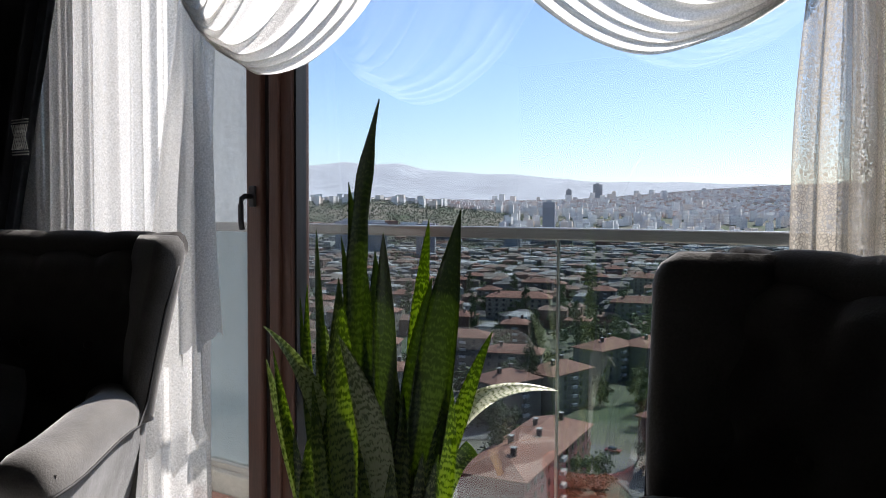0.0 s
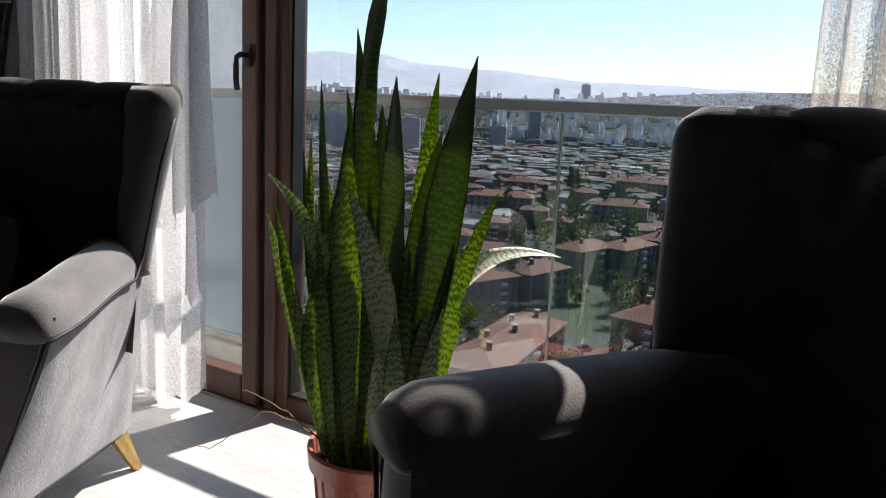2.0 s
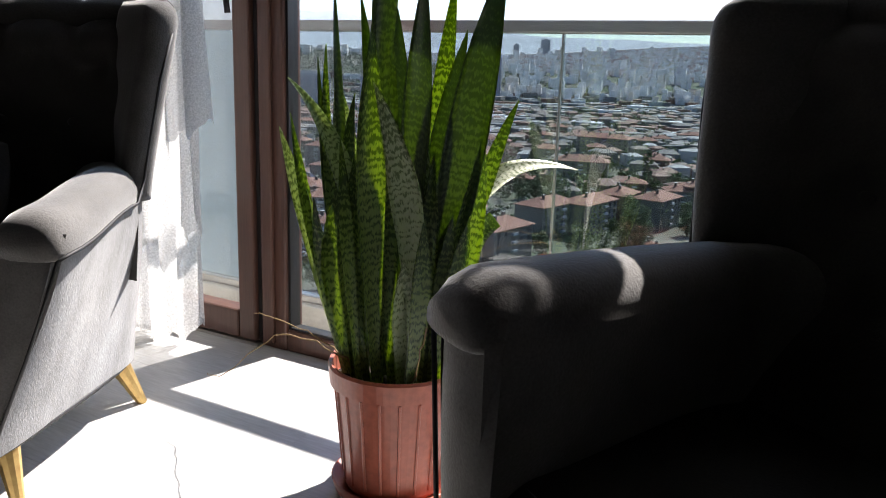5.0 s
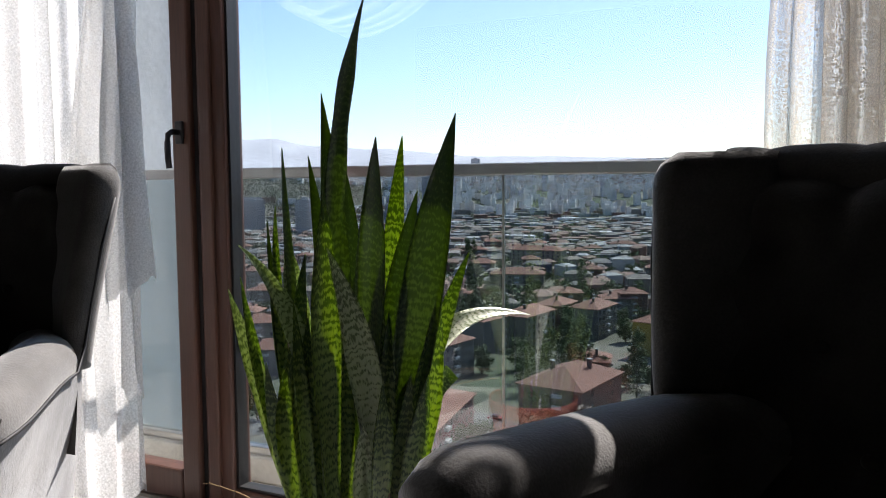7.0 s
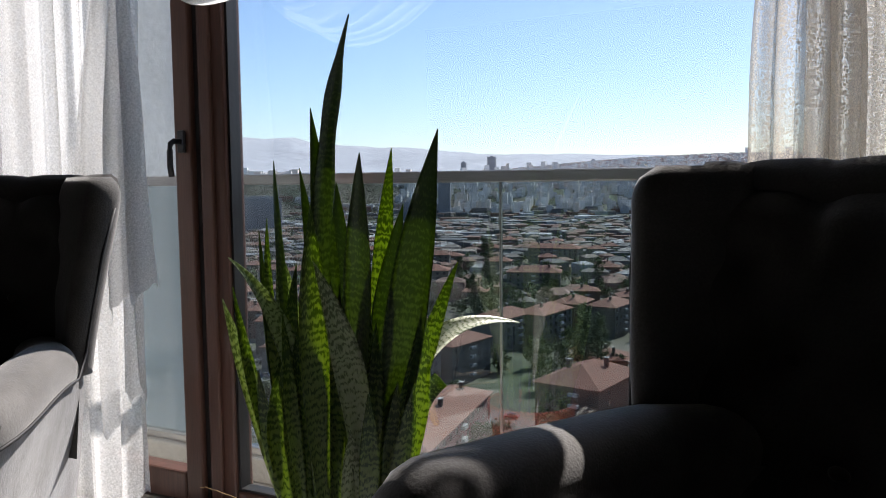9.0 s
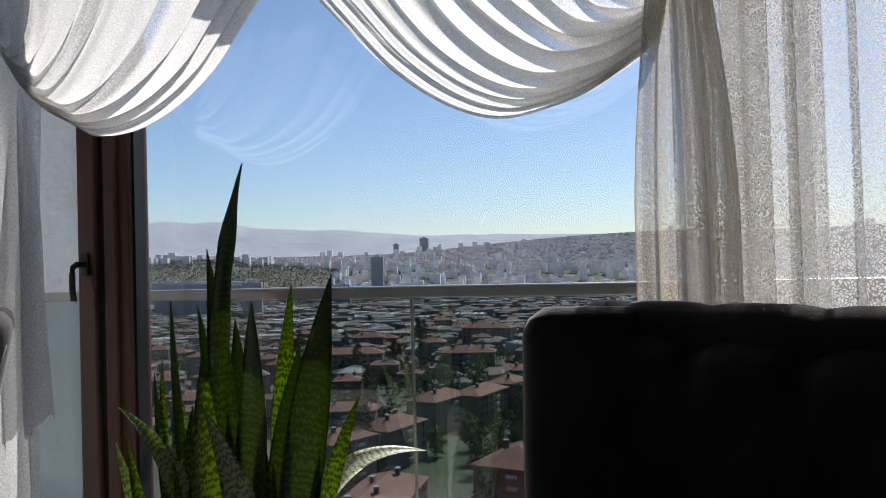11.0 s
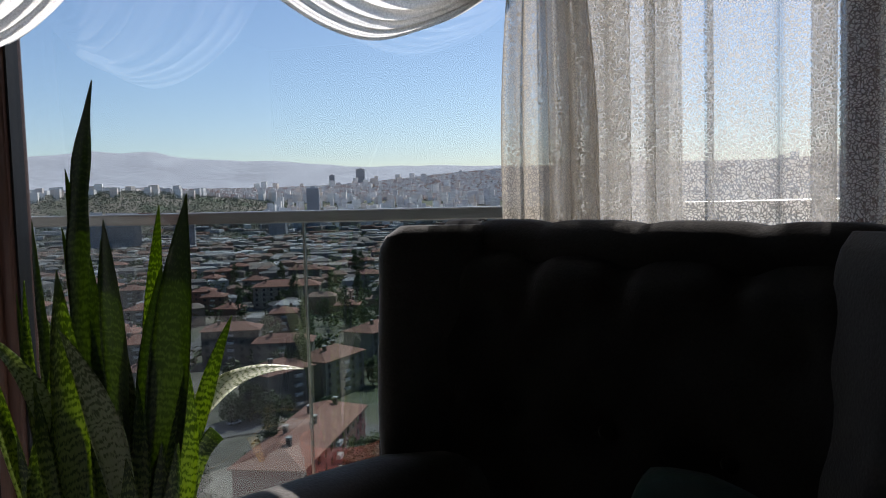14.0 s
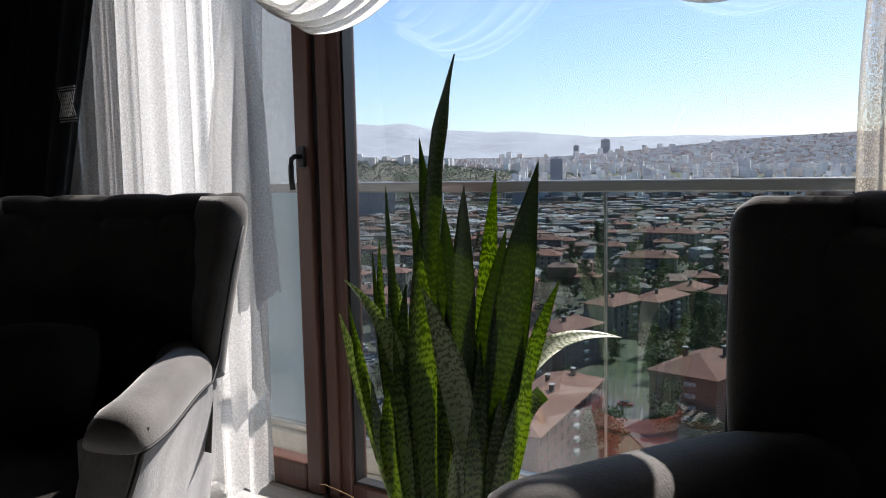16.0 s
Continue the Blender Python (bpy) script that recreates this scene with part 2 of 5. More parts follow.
# darker copy for the tall leaves that stand in the swag's shade
M_LEAF_SHADED = leaf_material("leaf shaded by the swag", (0.014, 0.034, 0.020), (0.042, 0.072, 0.042), (0.44, 0.60, 0.05), (0.45, 0.50, 0.28), 0.26, 0.60)
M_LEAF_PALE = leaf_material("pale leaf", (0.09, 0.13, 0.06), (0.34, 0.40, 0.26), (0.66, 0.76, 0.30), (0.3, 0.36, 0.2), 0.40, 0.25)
M_LEAF_WHITE = leaf_material("bleached leaf", (0.22, 0.27, 0.12), (0.76, 0.78, 0.66), (0.95, 0.97, 0.72), (0.4, 0.45, 0.3), 0.32, 0.12)
M_ROOT = surface("dry root", (0.30, 0.20, 0.09), 0.8)
M_SHEER = sheer_cloth("white voile", (0.96, 0.96, 0.955), 0.52, 0.80, through_light=0.80)
M_SWAG = sheer_cloth("sequinned voile", (0.96, 0.955, 0.94), 0.78, 0.96, 0.6, 150.0, 0.72, True)
M_TAIL = sheer_cloth("doubled voile", (0.96, 0.96, 0.95), 0.70, 0.90, through_light=0.90)
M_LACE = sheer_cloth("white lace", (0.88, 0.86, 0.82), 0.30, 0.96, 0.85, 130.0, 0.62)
# the same white lace, browned and darkened as the unlit tail looks
M_LACE_THICK_SHADED = sheer_cloth("shaded gathered lace", (0.66, 0.61, 0.53), 0.45, 0.97, 0.85, 130.0, 0.55, True)
M_DRAPE = surface("charcoal drape", (0.016, 0.018, 0.024), 0.9, scale=6, vary=0.3, bump=0.3, grain=150)
M_TRIM = surface("grey satin border", (0.07, 0.08, 0.10), 0.5, scale=20, vary=0.4, bump=0.3, grain=120)
M_EMBRO = surface("silver embroidery", (0.55, 0.55, 0.52), 0.5)


# ---- building helpers ----
def part(name, bm, material, parent=None, label="", smooth=False):
    me = bpy.data.meshes.new(name)
    bm.to_mesh(me)
    bm.free()
    me.materials.append(material)
    if smooth:
        for f in me.polygons:
            f.use_smooth = True
    ob = new(name, me)
    if parent:
        ob.parent = parent
    if label:
        ob["label"] = label
    return ob


def box_into(bm, lo, hi, bevel=0.0, seg=2, m=None):
    c = [(a + b) / 2 for a, b in zip(lo, hi)]
    s = [b - a for a, b in zip(lo, hi)]
    r = bmesh.ops.create_cube(bm, size=1.0, matrix=Matrix.Translation(c) @ Matrix.Diagonal((*s, 1)))
    vs = r["verts"]
    if bevel:
        es = list({e for v in vs for e in v.link_edges})
        b = bmesh.ops.bevel(bm, geom=es, offset=bevel, segments=seg, affect="EDGES", profile=0.5)
        vs = b["verts"]
    if m is not None:
        bmesh.ops.transform(bm, matrix=m, verts=list({v for v in vs}))
    return vs


def box(name, lo, hi, material, parent=None, label="", bevel=0.0):
    bm = bmesh.new()
    box_into(bm, lo, hi, bevel)
    return part(name, bm, material, parent, label)


def sheet(fn, nu, nv):
    """A bmesh grid of fn(u, v) over the unit square."""
    bm = bmesh.new()
    vs = [[bm.verts.new(fn(i / nu, j / nv)) for j in range(nv + 1)] for i in range(nu + 1)]
    for i in range(nu):
        for j in range(nv):
            bm.faces.new((vs[i][j], vs[i + 1][j], vs[i + 1][j + 1], vs[i][j + 1]))
    return bm


def tube_into(bm, pts, radius, sides=6):
    """A tube along points; radius is a number or a function of the way along."""
    rings = []
    pts = [Vector(p) for p in pts]
    for i, p in enumerate(pts):
        d = (pts[min(i + 1, len(pts) - 1)] - pts[max(i - 1, 0)]).normalized()
        a = d.cross(Vector((0.31, 0.17, 0.93))).normalized()
        b = d.cross(a)
        r = radius(i / (len(pts) - 1)) if callable(radius) else radius
        rings.append([bm.verts.new(p + a * r * math.cos(2 * math.pi * k / sides) + b * r * math.sin(2 * math.pi * k / sides)) for k in range(sides)])
    for r0, r1 in zip(rings, rings[1:]):
        for k in range(sides):
            bm.faces.new((r0[k], r0[(k + 1) % sides], r1[(k + 1) % sides], r1[k]))
    bm.faces.new(rings[0][::-1])
    bm.faces.new(rings[-1])
    return bm


def lathe(profile, n=48):
    bm = bmesh.new()
    rings = [[bm.verts.new((r * math.cos(2 * math.pi * k / n), r * math.sin(2 * math.pi * k / n), z)) for k in range(n)] for r, z in profile]
    for a, b in zip(rings, rings[1:]):
        for k in range(n):
            bm.faces.new((a[k], a[(k + 1) % n], b[(k + 1) % n], b[k]))
    return bm


def empty(name, m=None):
    ob = new(name)
    if m is not None:
        ob.matrix_basis = m
    return ob


def lerp(a, b, t):
    return a + (b - a) * t


def smooth01(t):
    t = max(0.0, min(1.0, t))
    return t * t * (3 - 2 * t)


def along(points, t):
    """A smooth curve through the points at t in 0..1."""
    n = len(points) - 1
    i = min(int(t * n), n - 1)
    f = t * n - i
    p0, p1, p2, p3 = (points[max(0, min(n, k))] for k in (i - 1, i, i + 1, i + 2))
    return tuple(0.5 * (2 * b + (c - a) * f + (2 * a - 5 * b + 4 * c - d) * f * f + (3 * b - a - 3 * c + d) * f ** 3) for a, b, c, d in zip(p0, p1, p2, p3))


# ---- the room ----
WY = 2.34          # inner face of the glazing
X0, X1, Y0, HT = -3.6, 2.8, -3.4, 2.72
floor = tagged(box("floor", (X0, Y0, -0.12), (X1, WY + 0.07, -0.006), M_JOINT), "pale grey wood-look laminate floor", "floor", kind="structure")
ceiling = tagged(box("ceiling", (X0 - 0.2, Y0 - 0.2, HT), (X1 + 0.2, WY + 0.3, HT + 0.2), M_CEIL_DARKENED), "plain unseen ceiling, darkened to cut bounce light", "ceiling", kind="structure")
tagged(box("wall_west", (X0 - 0.2, Y0 - 0.2, -0.12), (X0, WY + 0.3, HT), M_WALL_DARKENED), "plain unseen side wall, darkened to cut bounce light", "wall", kind="structure")
tagged(box("wall_east", (X1, Y0 - 0.2, -0.12), (X1 + 0.2, WY + 0.3, HT), M_WALL_DARKENED), "plain unseen side wall, darkened to cut bounce light", "wall", kind="structure")
tagged(box("wall_south", (X0, Y0 - 0.2, -0.12), (X1, Y0, HT), M_WALL_DARKENED), "plain unseen rear wall, darkened to cut bounce light", "wall", kind="structure")
tagged(box("wall_north_lintel", (X0, WY, 2.52), (X1, WY + 0.12, HT), M_WALL_DARKENED), "plaster lintel above the glazing", "wall", kind="structure")
tagged(box("wall_north_west_pier", (X0, WY, -0.12), (-3.0, WY + 0.12, 2.52), M_WALL_DARKENED), "plaster pier beside the glazing", "wall", kind="structure")
tagged(box("wall_north_east_pier", (2.2, WY, -0.12), (X1, WY + 0.12, 2.52), M_WALL_DARKENED), "plaster pier beside the glazing", "wall", kind="structure")

# ---- the glazing: a balcony door and fixed panes in brown profiles ----
STILE_L, STILE_R, PANE_L = -1.463, -1.388, -1.262
window = tagged(empty("window_1"), "tall fixed window in dark brown profiles", "window", kind="structure")
door = tagged(empty("door_1"), "closed glazed balcony door in brown profiles with dark lever handle", "balcony door", kind="structure")


def profile(name, lo, hi, parent, label=""):
    return box(name, lo, hi, M_FRAME, parent, label, 0.008)


# fixed frame
profile("window_sill", (PANE_L, WY - 0.005, 0.0), (2.2, WY + 0.075, 0.075), window)
profile("window_head", (-3.0, WY - 0.005, 2.44), (2.2, WY + 0.075, 2.42), window)
profile("mullion", (-1.372, WY - 0.008, 0.0), (PANE_L, WY + 0.078, 2.44), window)
box("glazing_bead", (-1.352, WY - 0.022, 0.02), (-1.308, WY - 0.006, 2.44), M_FRAME, window, bevel=0.005)
box("gasket", (PANE_L + 0.001, WY + 0.004, 0.076), (PANE_L + 0.010, WY + 0.05, 2.439), M_GASKET, window)
box("gasket", (PANE_L + 0.011, WY + 0.004, 0.076), (2.19, WY + 0.05, 0.083), M_GASKET, window)
profile("mullion", (1.02, WY - 0.008, 0.0), (1.11, WY + 0.078, 2.44), window)
profile("mullion", (-3.0, WY - 0.005, 0.0), (-2.92, WY + 0.075, 2.44), window)
for a, b in ((PANE_L, 1.02), (1.11, 2.2)):
    p = box("pane", (a, WY + 0.030, 0.07), (b, WY + 0.034, 2.445), M_WGLASS, window)
    p.visible_shadow = False
# door leaf
profile("stile", (STILE_L, WY - 0.022, 0.012), (STILE_R, WY + 0.055, 2.435), door)
box("weather_strip", (STILE_R + 0.001, WY - 0.004, 0.012), (-1.373, WY + 0.05, 2.435), M_GASKET, door)
profile("stile", (-2.30, WY - 0.022, 0.012), (-2.22, WY + 0.055, 2.435), door)
profile("bottom_rail", (-2.22, WY - 0.022, 0.012), (STILE_L, WY + 0.055, 0.112), door)
profile("top_rail", (-2.22, WY - 0.022, 2.35), (STILE_L, WY + 0.055, 2.435), door)
box("threshold", (-2.32, WY - 0.03, 0.0), (-1.373, WY + 0.07, 0.011), M_STEEL, door)
p = box("pane", (-2.22, WY + 0.020, 0.11), (STILE_L, WY + 0.024, 2.35), M_WGLASS, door)
p.visible_shadow = False
profile("mullion", (-2.42, WY - 0.005, 0.0), (-2.325, WY + 0.075, 2.44), window)
p = box("pane", (-2.92, WY + 0.030, 0.0), (-2.42, WY + 0.034, 2.445), M_WGLASS, window)
p.visible_shadow = False
# lever handle pointing down
HX, HZ = -1.425, 1.205
bm = bmesh.new()
box_into(bm, (HX - 0.016, WY - 0.034, HZ - 0.036), (HX + 0.016, WY - 0.0225, HZ + 0.036), 0.005)
handle = part("door_handle", bm, M_HANDLE, door, "dark lever handle")
bm = bmesh.new()
tube_into(bm, [(HX, WY - 0.03, HZ), (HX, WY - 0.062, HZ), (HX - 0.003, WY - 0.072, HZ - 0.008), (HX - 0.006, WY - 0.074, HZ - 0.03), (HX - 0.008, WY - 0.072, HZ - 0.08), (HX - 0.006, WY - 0.069, HZ - 0.112)], 0.0095, 10)
part("lever", bm, M_HANDLE, handle, smooth=True)

# ---- the balcony ----
slab = tagged(box("balcony_slab", (-2.75, WY + 0.08, -0.30), (3.0, 2.92, -0.10), M_SLAB), "narrow pale rendered balcony floor slab", "balcony", kind="structure")
upstand = tagged(box("balcony_upstand", (-2.75, 2.78, -0.10), (3.0, 2.90, 0.0), M_SLAB, bevel=0.01), "low rendered kerb under the balustrade", "balcony kerb", kind="structure")
wall_ext = tagged(box("exterior_wall", (-2.95, WY + 0.12, -6.0), (-2.30, 3.22, 5.0), M_EXT), "pale grey rendered wall at the balcony's end", "wall", kind="structure")
above = tagged(box("balcony_above", (-2.95, WY + 0.12, 2.74), (3.0, 2.56, 2.92), M_SLAB), "edge of the slab of the storey above", "balcony", kind="structure")
rail = tagged(empty("balustrade"), "frameless tinted glass balustrade with flat metal top rail", "balustrade", kind="structure")
box("top_rail", (-2.28, 2.805, 1.066), (3.0, 2.865, 1.106), M_STEEL, rail, bevel=0.005)
box("base_channel", (-2.28, 2.81, 0.0), (3.0, 2.86, 0.03), M_STEEL, rail, bevel=0.003)
xs = [-2.28, -0.541, 1.20, 2.98]
for a, b in zip(xs, xs[1:]):
    box("pane", (a + 0.004, 2.832, 0.028), (b - 0.004, 2.840, 1.068), M_BGLASS, rail).visible_shadow = False
    if b < 2.9:
        box("joint_strip", (b - 0.0035, 2.830, 0.03), (b + 0.0035, 2.842, 1.066), M_STEEL, rail)
bm = bmesh.new()
bmesh.ops.create_icosphere(bm, subdivisions=3, radius=0.05, matrix=pose(-2.26, 2.74, -0.05))
for v in bm.verts:
    d = Vector(v.co) - Vector((-2.26, 2.74, -0.05))
    v.co = Vector((-2.26, 2.74, -0.05)) + d * (1 + 0.7 * noise.noise(d * 40)) * 1.0
part("mortar_lump", bm, M_SLAB, slab, "rough grey mortar lump")


# ---- curtains ----
def pleated(name, x0, x1, z0, z1, y, waves, depth, material, parent, label="", fold=0.012, slant=0.0, hem=0.0, seed=0):
    """A hanging pleated panel. fold: how far its pleats lap over one another; slant: how far it is drawn aside per metre below 1.9 m."""
    rnd = random.Random(seed)
    ph = [rnd.uniform(0, 6.28) for _ in range(6)]

    def fn(u, v):
        uu = u + 0.020 * math.sin(2 * math.pi * (u * 3 + ph[0])) + 0.008 * math.sin(2 * math.pi * 7 * u + ph[1])
        x = lerp(x0, x1, uu)
        z = lerp(z1, z0 + hem * math.sin(2 * math.pi * waves * 1.3 * u + ph[2]), v)
        amp = depth * (0.65 + 0.35 * math.sin(5 * u + ph[3])) * (0.75 + 0.35 * v)
        s = math.sin(2 * math.pi * waves * (u + 0.006 * math.sin(3.1 * v + ph[4])) + ph[5])
        yy = y + amp * (s + 0.28 * math.sin(2 * math.pi * waves * 2.3 * u + ph[0]))
        x += fold * (0.8 + 0.4 * math.sin(9 * u + ph[1])) * math.cos(2 * math.pi * waves * u + ph[5] + 0.8) + slant * (1.9 - z)
        return (x, yy, z)

    return part(name, sheet(fn, int(waves * 18), 26), material, parent, label, True)


def swag(name, tie, top_a, edge, material, parent, folds=7, y=2.07, label="", seed=0):
    """Cloth that fans out from a tie: its inner fold runs up to top_a, its outer edge sags through the edge points."""
    rnd = random.Random(seed)
    ph = [rnd.uniform(0, 6.28) for _ in range(8)]
    inner = [tie, (lerp(tie[0], top_a[0], 0.25), lerp(tie[1], top_a[1], 0.22)), (lerp(tie[0], top_a[0], 0.7), lerp(tie[1], top_a[1], 0.55)), top_a]
    outer = [tie, *edge]

    def fn(u, v):
        a, b = along(inner, u), along(outer, u)
        w = v ** 0.85
        x, z = lerp(a[0], b[0], w), lerp(a[1], b[1], w)
        sag = math.sin(math.pi * min(1, u * 1.15)) * math.sin(math.pi * v) * 0.05
        open_ = smooth01(u * 4.0)
        f = folds * v + 1.5 * noise.noise((v * 4.0, u * 1.6, seed * 1.7)) + 0.9 * math.sin(2.5 * u + ph[0] + 3 * v) * (1 - v) + 0.35 * math.sin(6 * u + ph[1] + 7 * v)
        yy = y - 0.05 * math.sin(math.pi * u) - open_ * (0.013 + 0.008 * math.sin(9 * v + ph[2])) * math.sin(2 * math.pi * f) - open_ * 0.004 * math.sin(2 * math.pi * f * 2.7 + ph[3] + 4 * u)
        z2 = z - sag + open_ * 0.022 * math.sin(math.pi * v) * math.sin(2 * math.pi * f + 1.2)
        yy -= (1 - open_) * 0.035 * math.cos(math.pi * (v - 0.5))
        z2 += (1 - open_) * (0.5 - v) * 0.05
        return (x, yy, z2)

    nu, nv = 56, folds * 14
    cloth = part(name, sheet(fn, nu, nv), material, parent, label, True)
    layers = cloth.data.attributes.new("layers", "FLOAT", "POINT")
    for i in range(nu + 1):
        for j in range(nv + 1):
            p, q = fn(i / nu, max(0.0, (j - 0.5) / nv)), fn(i / nu, min(1.0, (j + 0.5) / nv))
            steep = abs(p[1] - q[1]) / (math.hypot(p[0] - q[0], p[2] - q[2]) + 0.001)
            hem = 1.2 if j > nv - 4 else 0.0
            layers.data[i * (nv + 1) + j].value = lerp(1.25, 0.32, smooth01((noise.noise((j / nv * 8.0, i / nu * 1.4, seed * 3.3)) - 0.08) / 0.22)) + min(1.6, 0.9 * steep) + hem + 2.5 * (1 - smooth01(i / nu * 5.0))
    return cloth


def cascade(name, tie, steps, material, parent, y, label="", seed=3):
    """The tail of a swag that falls from its tie in a widening fan with a stepped hem. steps: (x, z) of the hem from inside out."""
    rnd = random.Random(seed)
    ph = [rnd.uniform(0, 6.28) for _ in range(4)]

    def fn(u, v):
        hx, hz = along(steps, u)
        hz += 0.012 * math.sin(40 * u + ph[0]) + 0.007 * math.sin(90 * u + ph[2])
        k = smooth01(v * 1.6)
        x = lerp(tie[0] + (u - 0.5) * 0.10, hx, min(1.0, ((tie[1] - lerp(tie[1], hz, v)) / 1.05) ** 0.8))
        z = lerp(tie[1], hz, v)
        return (x + 0.006 * math.sin(9 * v + 11 * u), y - 0.030 * k * math.sin(2 * math.pi * 3.2 * u + ph[1]) - 0.02 * u, z)

    return part(name, sheet(fn, 48, 30), material, parent, label, True)


def gathered_tail(name, tie_x, tie_z, x0, x1, z0, z1, y, waves, depth, material, parent, label="", seed=0):
    """A panel drawn together at a tie: it spreads again towards z0 below and z1 above."""
    rnd = random.Random(seed)
    ph = [rnd.uniform(0, 6.28) for _ in range(4)]

    def spread(z):
        return lerp(0.42, 1.0, smooth01(abs(z - tie_z) / (0.60 if z < tie_z else 0.55)) ** 0.6)

    def fn(u, v):
        z = lerp(z1, z0, v)
        k = spread(z)
        wob = 0.03 * math.sin(4 * v + 6 * u + ph[3])
        x = lerp(tie_x, lerp(x0, x1, u + 0.02 * math.sin(11 * u + ph[0])), k)
        x = lerp(x, x0 + (x1 - x0) * u, 0.25) if z < tie_z else x
        s_ = math.sin(2 * math.pi * waves * u + ph[1] + wob * 9)
        return (x + 0.010 * k * math.cos(2 * math.pi * waves * u + ph[1]), y + depth * (0.5 + 0.5 * k) * s_ + 0.3 * depth * math.sin(2 * math.pi * waves * 2.3 * u + ph[2]), z)

    nu, nv = int(waves * 20), 60
    ob = part(name, sheet(fn, nu, nv), material, parent, label, True)
    at = ob.data.attributes.new("layers", "FLOAT", "POINT")
    for i in range(nu + 1):
        for j in range(nv + 1):
            fold = abs(math.cos(2 * math.pi * waves * i / nu + ph[1]))
            at.data[i * (nv + 1) + j].value = (0.8 + 1.1 * fold) / spread(lerp(z1, z0, j / nv))
    return ob


TIE_L, TIE_R, TOP = (-1.444, 1.834), (0.389, 1.855), 2.66
curtain_l = tagged(empty("sheer_curtain"), "white voile curtain hanging in soft vertical pleats to the floor", "curtain")
pleated("panel", -2.85, -1.62, 0.03, TOP, 2.22, 8, 0.035, M_SHEER, curtain_l, fold=0.03, seed=1)
pleated("front_panel", -2.55, -1.66, 0.03, TOP, 2.15, 6.2, 0.034, M_SHEER, curtain_l, fold=0.036, seed=5)
curtain_r = tagged(empty("lace_curtain"), "white lace curtain with scroll pattern in wide pleats", "curtain")
pleated("panel", 0.42, 1.18, 0.03, TOP, 2.27, 6.6, 0.024, M_LACE, curtain_r, fold=0.056, seed=8)
swag_l = tagged(empty("swag_curtain"), "sequinned white voile swag gathered at a tie with stepped tail", "curtain swag", "curtain swags")
swag("swag", TIE_L, (-1.62, TOP), [(-1.30, 1.665), (-1.15, 1.575), (-1.04, 1.531), (-0.88, 1.555), (-0.72, 1.65), (-0.60, 1.785), (-0.50, 1.92), (-0.40, 2.15), (-0.25, TOP)], M_SWAG, swag_l, 12, 2.06, seed=2)
cascade("tail", TIE_L, [(-1.70, 0.62), (-1.64, 0.66), (-1.56, 0.64), (-1.48, 0.70), (-1.41, 0.735), (-1.37, 0.73), (-1.324, 0.777)], M_TAIL, swag_l, 2.08)
cascade("middle_tail", TIE_L, [(-1.74, 0.30), (-1.66, 0.34), (-1.58, 0.28), (-1.52, 0.36), (-1.46, 0.44), (-1.43, 0.40), (-1.40, 0.50)], M_SHEER, swag_l, 2.125, seed=4)
cascade("under_tail", TIE_L, [(-1.90, 0.02), (-1.80, 0.03), (-1.70, 0.015), (-1.60, 0.03), (-1.52, 0.05), (-1.47, 0.13)], M_SHEER, swag_l, 2.17, seed=6)
swag_r = tagged(empty("swag_curtain"), "sequinned white voile swag sagging between pelmet and side tie", "curtain swag", "curtain swags")
swag("swag", TIE_R, (0.45, TOP), [(0.347, 1.699), (0.239, 1.603), (0.131, 1.549), (-0.027, 1.522), (-0.170, 1.569), (-0.328, 1.681), (-0.465, 1.819), (-0.589, 1.964), (-0.794, 2.277), (-0.97, TOP)], M_SWAG, swag_r, 14, 2.30, seed=4)
pleated("front_panel", 0.41, 0.66, 0.03, TOP, 2.235, 3.1, 0.018, M_LACE, curtain_r, fold=0.045, seed=18)
gathered_tail("tail", 0.385, 1.83, 0.292, 0.515, 0.03, TOP, 2.20, 4.2, 0.024, M_LACE_THICK_SHADED, swag_r, "lace tail gathered at its tie", 9)
drape_l = tagged(empty("drape"), "heavy charcoal drape with embroidered silver border", "drape", "dark drapes")
pleated("panel", -3.3, -2.20, 0.03, TOP, 2.07, 6, 0.035, M_DRAPE, drape_l, slant=-0.30, seed=11)
pleated("border", -2.215, -2.095, 0.03, TOP, 2.03, 1.0, 0.012, M_TRIM, drape_l, "grey satin border", slant=-0.33, seed=12)
drape_r = tagged(empty("drape"), "dark brown drape at the window's far end", "drape", "dark drapes")
pleated("panel", 1.10, 1.75, 0.03, TOP, 2.12, 5, 0.04, M_DRAPE, drape_r, seed=13)
# woven motif on the border of the drape
for i in range(-3, 4):
    for s in (-1, 1):
        c = Vector((-2.300 + i * 0.012, 1.998, 1.42))
        part("stitched_stroke", tube_into(bmesh.new(), [c + Vector((-0.018, 0, -0.045 * s)), c, c + Vector((0.018, 0, 0.045 * s))], 0.0022, 4), M_EMBRO, drape_l)
for z in (1.357, 1.367, 1.473, 1.483):
    part("stitched_stroke", tube_into(bmesh.new(), [(-2.355, 2.000, z), (-2.300, 1.996, z), (-2.245, 2.000, z)], 0.0025, 4), M_EMBRO, drape_l)
rod = tagged(box("curtain_rail", (X0 + 0.1, 2.02, TOP), (X1 - 0.1, 2.28, HT), M_CEIL_DARKENED), "ceiling-mounted curtain rail in the darkened ceiling colour", "curtain rail", kind="structure")


